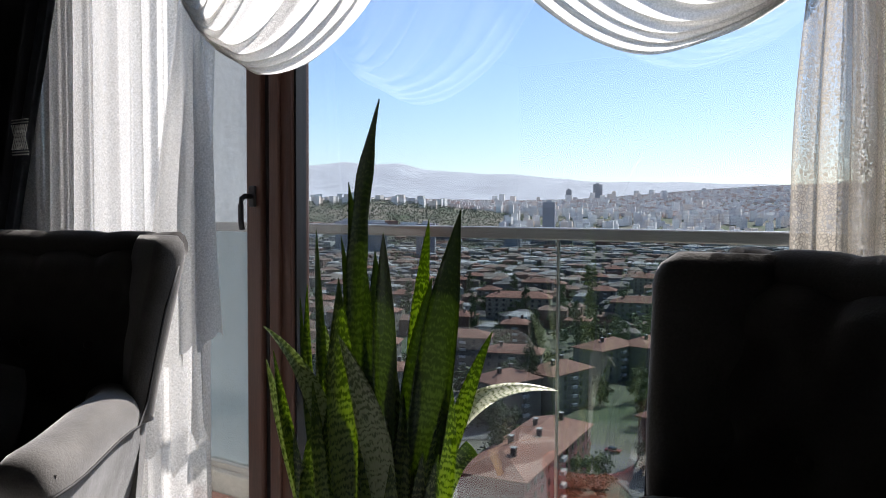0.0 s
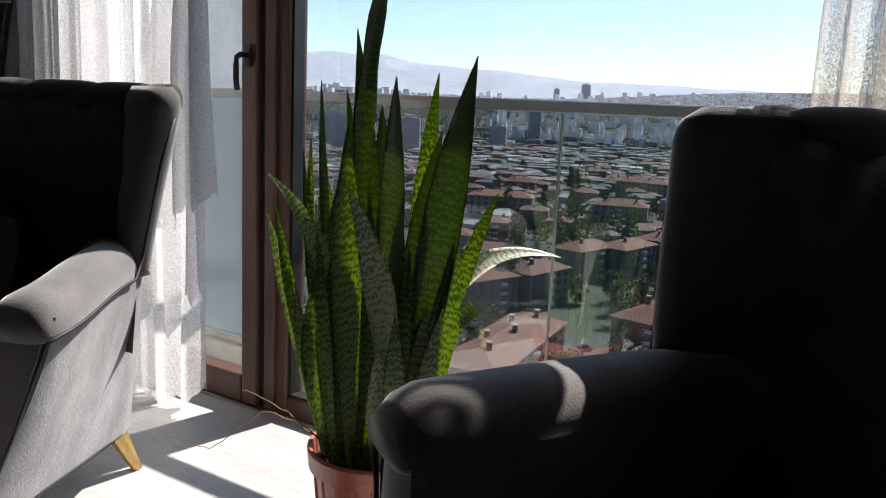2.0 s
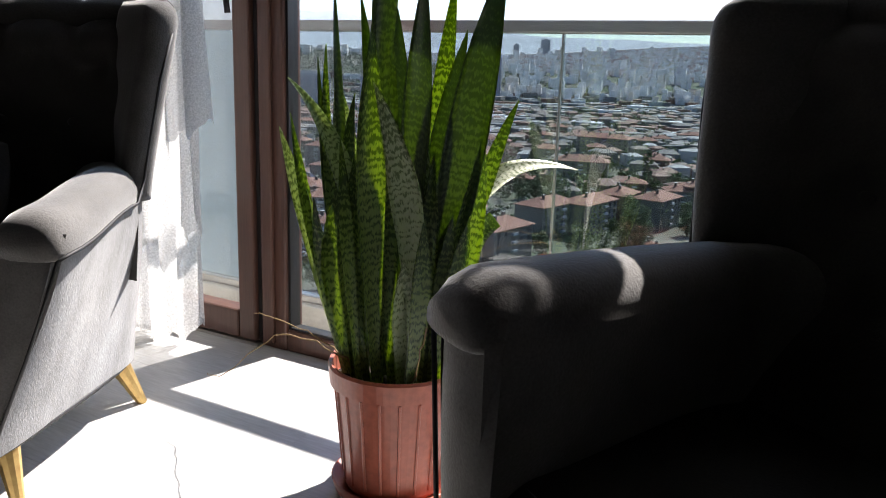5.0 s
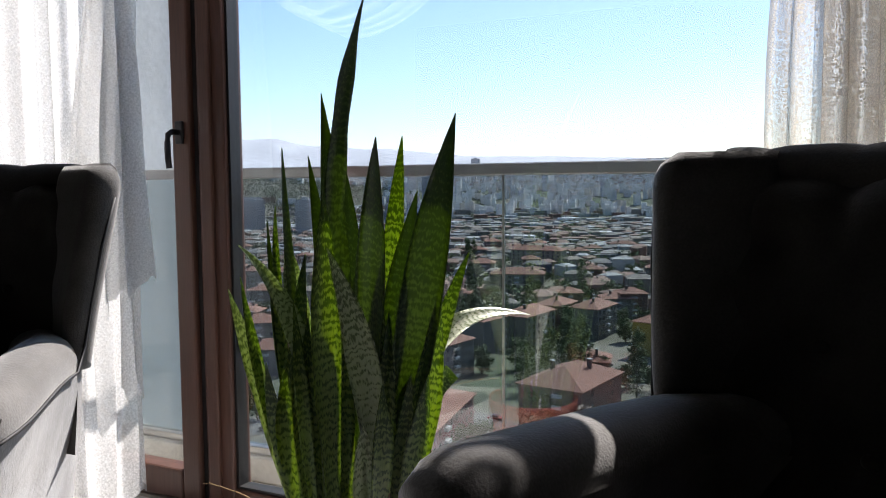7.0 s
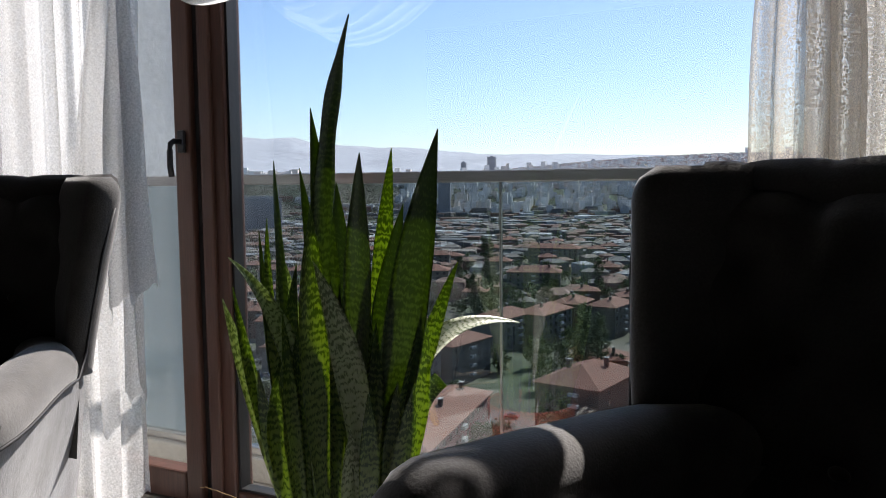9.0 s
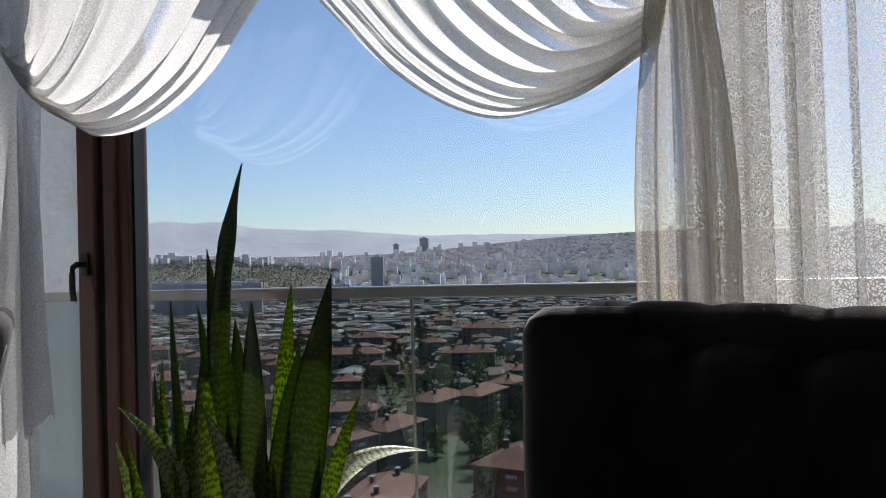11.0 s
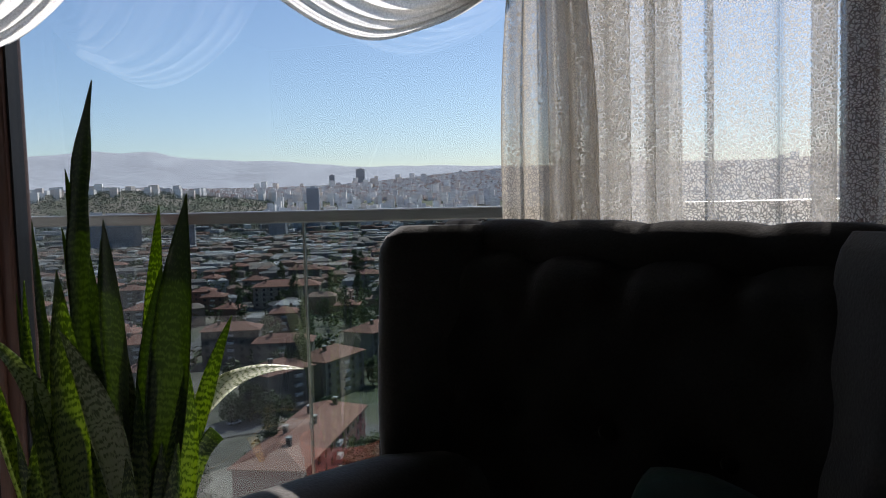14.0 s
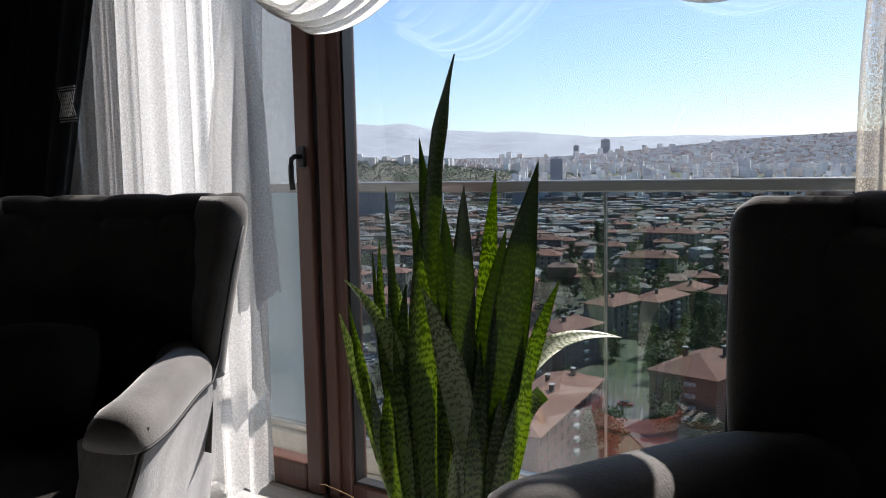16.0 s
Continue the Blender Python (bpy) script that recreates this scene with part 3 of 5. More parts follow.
# ---- armchairs ----
def loft(rings, closed=True):
    """A bmesh skin over rings of points, with capped ends."""
    bm = bmesh.new()
    vs = [[bm.verts.new(p) for p in r] for r in rings]
    n = len(vs[0])
    for r0, r1 in zip(vs, vs[1:]):
        for k in range(n if closed else n - 1):
            bm.faces.new((r0[k], r0[(k + 1) % n], r1[(k + 1) % n], r1[k]))
    bm.faces.new(vs[0][::-1])
    bm.faces.new(vs[-1])
    bmesh.ops.recalc_face_normals(bm, faces=bm.faces)
    return bm


def signed_pow(v, e):
    return math.copysign(abs(v) ** e, v)


def armchair(m, label, tuck=0.0):
    """A wing armchair: seat towards local -y, back towards +y. The sides flare outwards with height, the wings stand open. tuck: how far the front of one arm stands in."""
    chair = tagged(empty("armchair", m), label, "armchair", "wing armchairs")
    rings = []
    for i in range(6):
        v = i / 5
        k = lerp(0.76, 1.0, v)
        rings.append([(0.285 * k * signed_pow(math.cos(a), 0.4), 0.315 * (0.92 + 0.08 * v) * signed_pow(math.sin(a), 0.4) - 0.03, lerp(0.125, 0.42, v)) for a in (2 * math.pi * q / 40 for q in range(40))])
    part("base", loft(rings), M_VELVET_SIDE_LIT, chair, smooth=True)
    # seat and loose cushion take the velvet blackened for shade
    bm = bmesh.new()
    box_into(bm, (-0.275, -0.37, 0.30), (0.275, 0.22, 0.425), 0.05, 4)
    part("seat_cushion", bm, M_VELVET_DEEP_SHADE, chair, smooth=True)

    def back(u, v):
        x, z = lerp(-0.34, 0.34, u), lerp(0.40, 1.085, v)
        nx, nz = (u - 0.5) * 5.0, (v - 0.12) * 4.6
        d = 0.0
        row = math.floor(nz + 0.5)
        for r in (row - 1, row, row + 1):
            off = 0.5 if r % 2 else 0.0
            c = round(nx - off) + off
            d = max(d, math.exp(-(((nx - c) ** 2) * 1.2 + (nz - r) ** 2 * 1.6) * 9))
        pleat = 0.014 * (abs(math.cos(math.pi * nx)) ** 8) * smooth01((v - 0.70) / 0.15)
        puff = 0.022 * (1 - d) - pleat
        roll = 0.07 * smooth01((v - 0.84) / 0.16) ** 2
        y = 0.17 + 0.17 * (z - 0.4) - puff - 0.05 * (2 * abs(u - 0.5)) ** 3 + roll
        return (x, y, z - pleat * 0.5)

    def rear(u, v):
        x, z = lerp(0.27, -0.27, u), lerp(0.13, 1.08, v)
        k = lerp(0.72, 1.0, smooth01((z - 0.1) / 0.6))
        return (x * k, 0.29 + 0.12 * (z - 0.1) - 0.05 * (2 * abs(u - 0.5)) ** 4, z)
    part("backrest", sheet(back, 80, 48), M_VELVET_SHADED, chair, smooth=True)
    part("back_panel", sheet(rear, 24, 20), M_VELVET_SIDE_LIT, chair, smooth=True)
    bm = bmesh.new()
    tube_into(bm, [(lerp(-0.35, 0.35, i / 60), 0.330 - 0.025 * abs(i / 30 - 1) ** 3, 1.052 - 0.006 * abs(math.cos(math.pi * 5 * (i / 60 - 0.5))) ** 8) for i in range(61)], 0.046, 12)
    part("top_roll", bm, M_VELVET_SHADED, chair, smooth=True)
    for i in (-1, 0, 1):
        for r in (1, 2):
            x = (i + (0.5 if r % 2 else 0)) / 5.0 * 0.72
            z = 0.40 + 0.685 * (r / 4.6 + 0.12)
            b = bmesh.new()
            bmesh.ops.create_uvsphere(b, u_segments=10, v_segments=6, radius=0.013, matrix=Matrix.Translation((x, 0.17 + 0.17 * (z - 0.4) - 0.004, z)) @ Matrix.Diagonal((1, 0.5, 1, 1)))
            part("button", b, M_VELVET_SHADED, chair, smooth=True)

    def arm_top(y):
        return lerp(0.655, 0.688, smooth01((y + 0.36) / 0.45))

    def flare(z, y=-0.30):
        """Half width of the side at a height: it opens upwards, and at the arm towards the front."""
        top = lerp(0.420, 0.352, smooth01((y + 0.32) / 0.46))
        return lerp(0.245, top, smooth01((z - 0.06) / 0.60) ** 0.85)

    for s in (-1, 1):
        def outer(u, v):
            y0, y1 = lerp(-0.385, -0.330, v), lerp(0.245, 0.140, v)
            y = lerp(y0, y1, u)
            z = lerp(0.13, arm_top(y) - 0.06, v)
            return (s * (flare(z, y) - 0.010 * (2 * u - 1) ** 6), y, z)
        part("side_panel", sheet(outer, 28, 16), M_VELVET_SIDE_LIT, chair, "sunlit brushed grey velvet side", True)

        def quarter(u, v):
            z = lerp(0.13, 1.0, v)
            y0 = lerp(0.245, 0.140, min(1, (z - 0.13) / 0.5)) if z < 0.63 else lerp(0.140, 0.20, (z - 0.63) / 0.37)
            x0 = flare(z, y0) - 0.010 if z < 0.63 else lerp(0.342, 0.405, (z - 0.63) / 0.37)
            k = lerp(0.72, 1.0, smooth01((z - 0.1) / 0.6))
            return (s * lerp(x0, 0.26 * k, u), lerp(y0, 0.26 + 0.12 * (z - 0.1), u), z)
        part("rear_quarter", sheet(quarter, 6, 20), M_VELVET_SIDE_LIT, chair, "sunlit brushed grey velvet side", True)

        def inner(u, v):
            y = lerp(-0.345, 0.20, u)
            top = flare(0.66, min(y, 0.15)) - 0.153 - 0.6 * max(0.0, y - 0.10)
            return (s * lerp(0.262, top, v ** 0.7), y, lerp(0.34, arm_top(min(y, 0.04)) - 0.072, v))
        part("inner_panel", sheet(inner, 16, 8), M_VELVET_ARM_LIT, chair, smooth=True)
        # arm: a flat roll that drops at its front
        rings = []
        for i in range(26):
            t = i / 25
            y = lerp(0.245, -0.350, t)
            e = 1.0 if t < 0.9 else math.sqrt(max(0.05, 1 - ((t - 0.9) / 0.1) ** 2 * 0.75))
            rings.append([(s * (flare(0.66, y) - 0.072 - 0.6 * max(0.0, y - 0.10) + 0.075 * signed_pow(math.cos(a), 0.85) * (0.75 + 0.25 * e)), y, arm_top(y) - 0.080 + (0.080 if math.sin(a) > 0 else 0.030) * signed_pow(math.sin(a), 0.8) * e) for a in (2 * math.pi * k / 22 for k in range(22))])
        part("arm", loft(rings), M_VELVET_ARM_LIT, chair, smooth=True)

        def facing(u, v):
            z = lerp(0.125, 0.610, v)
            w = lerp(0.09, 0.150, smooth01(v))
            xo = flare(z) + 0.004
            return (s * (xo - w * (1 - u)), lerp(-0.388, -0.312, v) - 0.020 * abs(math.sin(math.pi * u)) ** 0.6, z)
        part("arm_front", sheet(facing, 12, 14), M_VELVET_ARM_LIT, chair, smooth=True)
        # wing: a padded panel that opens outwards between the arm and the top
        rings = []
        for i in range(25):
            t = i / 24
            z = lerp(0.60, 1.088, t)
            e = 1.0 if t < 0.86 else math.sqrt(max(0.03, 1 - ((t - 0.86) / 0.14) ** 2))
            ax, ay = 0.275, 0.20 + 0.19 * (z - 0.6)
            bx, by = lerp(0.318, 0.388, t), lerp(0.150, 0.205, smooth01(t)) - 0.006 * math.sin(math.pi * t)
            r = lerp(0.040, 0.046, t) * (0.55 + 0.45 * e)
            bx, by = lerp(ax, bx, 0.75 + 0.25 * e), lerp(ay, by, 0.75 + 0.25 * e)
            dx, dy = bx - ax, by - ay
            n = math.hypot(dx, dy)
            dx, dy = dx / n, dy / n
            ring = []
            for k in range(12):
                a = -math.pi / 2 + math.pi * k / 11
                ring.append((s * (bx + r * (dx * math.cos(a) - dy * math.sin(a))), by + r * (dy * math.cos(a) + dx * math.sin(a)), z))
            for k in range(12):
                a = math.pi / 2 + math.pi * k / 11
                ring.append((s * (ax + r * (dx * math.cos(a) - dy * math.sin(a))), ay + r * (dy * math.cos(a) + dx * math.sin(a)), z))
            rings.append(ring)
        part("wing", loft(rings), M_VELVET_WING_HALF_LIT, chair, smooth=True)
        bm = bmesh.new()
        line = [(s * 0.256, -0.388, 0.13), (s * (flare(0.36) + 0.006), -0.362, 0.36), (s * (flare(0.56) + 0.006), -0.338, 0.56)]
        line += [(s * (flare(0.66, lerp(-0.32, 0.09, i / 8)) + 0.006), lerp(-0.32, 0.09, i / 8), arm_top(lerp(-0.32, 0.09, i / 8)) - 0.086) for i in range(9)]
        line += [(s * 0.362, 0.125, 0.66), (s * 0.374, 0.138, 0.76), (s * 0.398, 0.158, 0.90), (s * 0.420, 0.188, 1.01)]
        tube_into(bm, line, 0.0042, 6)
        part("piping", bm, M_PIPING, chair, "black cord piping", True)
        bm = bmesh.new()
        tube_into(bm, [(s * (0.250 - 0.02 * abs(i / 3 - 1) ** 3), lerp(-0.385, 0.25, i / 6), 0.128) for i in range(7)], 0.008, 6)
        part("base_piping", bm, M_PIPING, chair, "black cord piping", True)
        for y, dy in ((-0.27, -0.03), (0.20, 0.05)):
            bm = bmesh.new()
            tube_into(bm, [(s * 0.215, y, 0.14), (s * 0.235, y + dy * 0.5, 0.07), (s * 0.255, y + dy, 0.0)], lambda t: lerp(0.030, 0.014, t), 12)
            part("leg", bm, M_BRASS, chair, "gold tapered leg")
    # widen the middle without changing the sides
    for o in chair.children:
        for v in o.data.vertices:
            v.co.x += math.copysign(0.085 * min(1.0, abs(v.co.x) / 0.2), v.co.x)
            if tuck and v.co.x < -0.25 and v.co.y < 0.12 and o.name.split(".")[0] in ("arm", "inner_panel", "side_panel", "arm_front", "piping"):
                k = tuck * smooth01((0.12 - v.co.y) / 0.45) * smooth01((v.co.z - 0.12) / 0.4)
                v.co.x, v.co.y, v.co.z = v.co.x + k, v.co.y - 0.55 * k, v.co.z + 0.36 * k * smooth01((v.co.z - 0.3) / 0.25)
    return chair


armchair(pose(-1.539, 1.427, 0, 0, 0, 23.0), "shade-dark grey velvet wing armchair with tufted back by the sheer curtain")
armchair(pose(0.451, 1.426, 0, 0, 0, -33.0), "shade-dark grey velvet wing armchair with tufted back before the window", 0.15)


# ---- cushions ----
def cushion(name, m, w, h, d, material, label, flatten=1.0):
    bm = bmesh.new()
    n = 18
    for sgn in (-1, 1):
        vs = []
        for i in range(n + 1):
            row = []
            for j in range(n + 1):
                a, b = i / n * 2 - 1, j / n * 2 - 1
                puff = ((1 - a ** 4) * (1 - b ** 4)) ** 0.55
                pin = 1 - 0.06 * (a * a + b * b) * (1 - abs(abs(a) - abs(b)))
                row.append(bm.verts.new((a * w / 2 * pin, sgn * d / 2 * puff, b * h / 2 * pin)))
            vs.append(row)
        for i in range(n):
            for j in range(n):
                bm.faces.new((vs[i][j], vs[i + 1][j], vs[i + 1][j + 1], vs[i][j + 1]))
    bmesh.ops.remove_doubles(bm, verts=bm.verts, dist=0.0005)
    bmesh.ops.recalc_face_normals(bm, faces=bm.faces)
    ob = part(name, bm, material, None, "", True)
    ob.matrix_basis = m
    return tagged(ob, label, "cushion")


cushion("cushion", pose(0.690, 1.440, 0.635, -18, 0, -36), 0.22, 0.30, 0.09, M_TEAL, "teal velvet cushion leaning on the armchair seat")
cushion("cushion", pose(-1.62, 1.45, 0.60, -22, 0, 23), 0.38, 0.32, 0.13, M_VELVET_DEEP_SHADE, "grey velvet cushion on the armchair seat, darkened for shade")

# ---- the plant ----
PX, PY = -0.475, 1.80
pot = tagged(empty("plant_pot", pose(PX, PY, 0)), "terracotta-coloured plastic pot with ribs on a saucer", "plant pot")
bm = lathe([(0.0, 0.018), (0.112, 0.018), (0.117, 0.03), (0.138, 0.262), (0.150, 0.264), (0.154, 0.306), (0.151, 0.313), (0.143, 0.310), (0.139, 0.27), (0.0, 0.262)], 64)
part("body", bm, M_POT, pot, smooth=False)
for k in range(20):
    a = 2 * math.pi * k / 20
    bm = bmesh.new()
    tube_into(bm, [(0.1185 * math.cos(a), 0.1185 * math.sin(a), 0.04), (0.1385 * math.cos(a), 0.1385 * math.sin(a), 0.258)], 0.0035, 5)
    part("rib", bm, M_POT, pot)
part("saucer", lathe([(0.0, 0.0), (0.125, 0.0), (0.140, 0.012), (0.146, 0.036), (0.141, 0.037), (0.132, 0.016), (0.0, 0.014)], 48), M_POT, pot, smooth=True)
bm = sheet(lambda u, v: (0.137 * u * math.cos(2 * math.pi * v), 0.137 * u * math.sin(2 * math.pi * v), 0.272 + 0.008 * noise.noise((u * 5 * math.cos(6.283 * v), u * 5 * math.sin(6.283 * v), 0))), 10, 40)
part("soil", bm, M_SOIL, pot, "dark potting soil")
plant = tagged(empty("snake_plant", pose(PX, PY, 0.27)), "tall snake plant with upright banded green leaves", "plant")
LEAF_RND = random.Random(7)


def leaf(base, via, tip, width, material=None, turn=None, twist=0.0, lift=0.15, blunt=False):
    """One stiff upright leaf along a curve from the soil through via to its tip; its face turns towards the room."""
    b = Vector((*base, 0.265))
    v, t = Vector(via), Vector(tip)
    f = max(0.3, min(0.7, (v - b).length / ((v - b).length + (t - v).length)))
    c = (v - b * (1 - f) ** 2 - t * f * f) / (2 * f * (1 - f))
    face = turn if turn is not None else LEAF_RND.uniform(-0.7, 0.7)
    ph = LEAF_RND.uniform(0, 6.28)
    n, w = 26, 6
    width *= 1.2
    length = (v - b).length + (t - v).length
    bm = bmesh.new()
    rows = []
    for i in range(n + 1):
        s = i / n
        p = b * (1 - s) ** 2 + c * 2 * s * (1 - s) + t * s * s
        d = ((c - b) * (1 - s) + (t - c) * s).normalized()
        ang = face + twist * s + 0.12 * math.sin(5 * s + ph)
        nrm = Vector((0.51 * math.cos(ang) + 0.86 * math.sin(ang), -0.86 * math.cos(ang) + 0.51 * math.sin(ang), lift * s))
        side = d.cross(nrm).normalized()
        nrm = side.cross(d)
        wid = width * 0.5 * (0.38 + 0.62 * smooth01(s / 0.62)) * max(0.0, 1 - max(0.0, (s - 0.60) / 0.40) ** 1.7) + 0.0008
        if twist > 0.5:
            wid = width * 0.5 * (0.50 + 0.50 * smooth01(s / 0.6)) * max(0.0, 1 - max(0.0, (s - 0.72) / 0.28) ** 1.8) + 0.0008
        if blunt:
            wid = width * 0.5 * (0.5 + 0.5 * smooth01(s / 0.5))
        wid *= 1 + (0.14 if twist > 0.5 else 0.03) * math.sin((30 if twist > 0.5 else 17) * s + ph)
        front = [bm.verts.new(p - d * 0 + side * wid * q - nrm * wid * 0.35 * (1 - q * q)) for q in (k / (w / 2) - 1 for k in range(w + 1))]
        rear = [bm.verts.new(p + side * wid * 0.97 * q - nrm * (wid * 0.35 * (1 - q * q) + 0.0022 * (1 - 0.8 * q * q))) for q in (k / (w / 2) - 1 for k in range(w + 1))]
        rows.append((front, rear))
    for (f0, r0), (f1, r1) in zip(rows, rows[1:]):
        for k in range(w):
            bm.faces.new((f0[k], f0[k + 1], f1[k + 1], f1[k]))
            bm.faces.new((r0[k + 1], r0[k], r1[k], r1[k + 1]))
        bm.faces.new((r0[0], f0[0], f1[0], r1[0]))
        bm.faces.new((f0[w], r0[w], r1[w], f1[w]))
    if blunt:
        bm.faces.new(rows[-1][0] + rows[-1][1][::-1])
    ob = part("leaf", bm, material or M_LEAF, plant, smooth=True)
    start = LEAF_RND.uniform(0, 3)
    blade = ob.data.attributes.new("blade", "FLOAT_VECTOR", "POINT")
    k = 0
    for i in range(n + 1):
        for _ in range(2):
            for q in range(w + 1):
                blade.data[k].vector = ((q / (w / 2) - 1) * width * 0.5 + start, start + length * i / n, i / n)
                k += 1
    ob.matrix_parent_inverse = plant.matrix_basis.inverted()
    return ob


leaf((-0.501, 1.784), (-0.432, 1.686, 1.140), (-0.348, 1.644, 1.372), 0.034, M_LEAF_SHADED, 0.2, 0.7)
leaf((-0.525, 1.804), (-0.508, 1.779, 0.928), (-0.511, 1.743, 1.219), 0.047, M_LEAF_SHADED)
leaf((-0.384, 1.786), (-0.281, 1.743, 0.870), (-0.193, 1.693, 1.161), 0.071, M_LEAF_SHADED)
leaf((-0.440, 1.763), (-0.364, 1.681, 0.905), (-0.304, 1.600, 1.117), 0.062, M_LEAF_SHADED)
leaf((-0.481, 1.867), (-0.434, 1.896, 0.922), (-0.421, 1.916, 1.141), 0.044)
leaf((-0.437, 1.824), (-0.358, 1.779, 0.818), (-0.307, 1.763, 1.023), 0.061, M_LEAF_SHADED)
leaf((-0.578, 1.795), (-0.619, 1.769, 0.926), (-0.632, 1.773, 1.114), 0.018, M_LEAF_SHADED)
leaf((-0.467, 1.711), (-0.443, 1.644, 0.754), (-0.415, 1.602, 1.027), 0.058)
leaf((-0.560, 1.842), (-0.570, 1.824, 0.887), (-0.598, 1.818, 1.099), 0.034, M_LEAF_SHADED)
leaf((-0.560, 1.747), (-0.621, 1.733, 0.810), (-0.622, 1.732, 0.992), 0.019, M_LEAF)
leaf((-0.576, 1.773), (-0.631, 1.738, 0.760), (-0.643, 1.731, 0.965), 0.016, M_LEAF_SHADED)
leaf((-0.524, 1.746), (-0.542, 1.652, 0.796), (-0.577, 1.560, 0.925), 0.036, M_LEAF_PALE, 0.2, 0.0, 0.9)
leaf((-0.569, 1.742), (-0.670, 1.715, 0.641), (-0.747, 1.726, 0.814), 0.051, M_LEAF_PALE)
leaf((-0.566, 1.814), (-0.620, 1.792, 0.802), (-0.641, 1.791, 0.926), 0.042, M_LEAF_PALE, 0.2, 0.0, 0.9)
leaf((-0.397, 1.731), (-0.377, 1.649, 0.748), (-0.389, 1.571, 0.923), 0.050, M_LEAF_PALE)
leaf((-0.425, 1.890), (-0.335, 2.028, 0.726), (-0.225, 2.190, 0.723), 0.046, M_LEAF_WHITE, 0.0, 0.0, 1.6)
leaf((-0.439, 1.893), (-0.339, 1.955, 0.747), (-0.298, 1.992, 0.886), 0.032)
leaf((-0.420, 1.881), (-0.348, 1.914, 0.573), (-0.314, 1.935, 0.630), 0.036, blunt=True)
leaf((-0.590, 1.776), (-0.660, 1.709, 0.667), (-0.673, 1.678, 0.849), 0.024, M_LEAF)
leaf((-0.400, 1.717), (-0.333, 1.665, 0.554), (-0.329, 1.655, 0.663), 0.035)
leaf((-0.554, 1.775), (-0.587, 1.754, 0.689), (-0.572, 1.764, 0.892), 0.045)
leaf((-0.515, 1.846), (-0.512, 1.848, 0.826), (-0.519, 1.843, 1.069), 0.054, M_LEAF_SHADED)
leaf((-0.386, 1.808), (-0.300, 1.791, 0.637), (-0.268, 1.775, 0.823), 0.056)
leaf((-0.491, 1.826), (-0.492, 1.825, 0.659), (-0.477, 1.834, 0.901), 0.043, M_LEAF_SHADED)
leaf((-0.517, 1.715), (-0.558, 1.678, 0.567), (-0.541, 1.677, 0.730), 0.046, M_LEAF)
leaf((-0.457, 1.752), (-0.467, 1.734, 0.586), (-0.470, 1.732, 0.772), 0.039)
leaf((-0.440, 1.857), (-0.389, 1.853, 0.565), (-0.380, 1.859, 0.759), 0.040, M_LEAF)
leaf((-0.494, 1.717), (-0.520, 1.690, 0.592), (-0.517, 1.692, 0.775), 0.034, M_LEAF)
leaf((-0.560, 1.747), (-0.610, 1.705, 0.530), (-0.620, 1.687, 0.675), 0.035)
leaf((-0.465, 1.821), (-0.460, 1.829, 0.528), (-0.455, 1.838, 0.786), 0.038, M_LEAF)
leaf((-0.366, 1.767), (-0.322, 1.757, 0.469), (-0.277, 1.746, 0.668), 0.036, M_LEAF)
leaf((-0.375, 1.775), (-0.346, 1.761, 0.469), (-0.316, 1.747, 0.669), 0.035, M_LEAF)
leaf((-0.422, 1.731), (-0.403, 1.705, 0.424), (-0.385, 1.678, 0.578), 0.041, M_LEAF_PALE)
leaf((-0.401, 1.767), (-0.379, 1.751, 0.528), (-0.357, 1.735, 0.787), 0.036, M_LEAF)
leaf((-0.495, 1.686), (-0.494, 1.648, 0.542), (-0.493, 1.611, 0.814), 0.029, M_LEAF)
leaf((-0.414, 1.872), (-0.388, 1.901, 0.437), (-0.361, 1.930, 0.604), 0.035, M_LEAF)
leaf((-0.418, 1.764), (-0.397, 1.750, 0.554), (-0.377, 1.736, 0.839), 0.041, M_LEAF_PALE)
leaf((-0.389, 1.796), (-0.366, 1.789, 0.450), (-0.343, 1.782, 0.630), 0.028, M_LEAF)
leaf((-0.526, 1.715), (-0.531, 1.691, 0.494), (-0.537, 1.668, 0.717), 0.037, M_LEAF)
leaf((-0.482, 1.743), (-0.482, 1.722, 0.532), (-0.483, 1.702, 0.795), 0.031, M_LEAF)
leaf((-0.486, 1.803), (-0.490, 1.804, 0.395), (-0.494, 1.805, 0.521), 0.026, M_LEAF_PALE)
leaf((-0.451, 1.846), (-0.442, 1.863, 0.388), (-0.432, 1.880, 0.507), 0.032, M_LEAF)
# dry roots that arch over the rim
def root(points):
    bm = bmesh.new()
    r = random.Random(len(points))
    pts = [tuple(q + r.uniform(-0.004, 0.004) for q in along(points, i / 24)) for i in range(25)]
    tube_into(bm, pts, lambda t: lerp(0.0022, 0.0009, t), 5)
    ob = part("root", bm, M_ROOT, plant, "dry brown aerial root", True)
    ob.matrix_parent_inverse = plant.matrix_basis.inverted()


root([(-0.50, 1.74, 0.27), (-0.58, 1.68, 0.36), (-0.72, 1.72, 0.37), (-0.86, 1.76, 0.36)])
root([(-0.52, 1.76, 0.27), (-0.64, 1.72, 0.34), (-0.82, 1.78, 0.30), (-0.98, 1.78, 0.17), (-1.08, 1.80, 0.14)])
root([(-0.40, 1.74, 0.27), (-0.36, 1.70, 0.36), (-0.34, 1.70, 0.47), (-0.36, 1.71, 0.52)])

# ---- the town below ----
GZ = -63.0                                        # street level under the flat


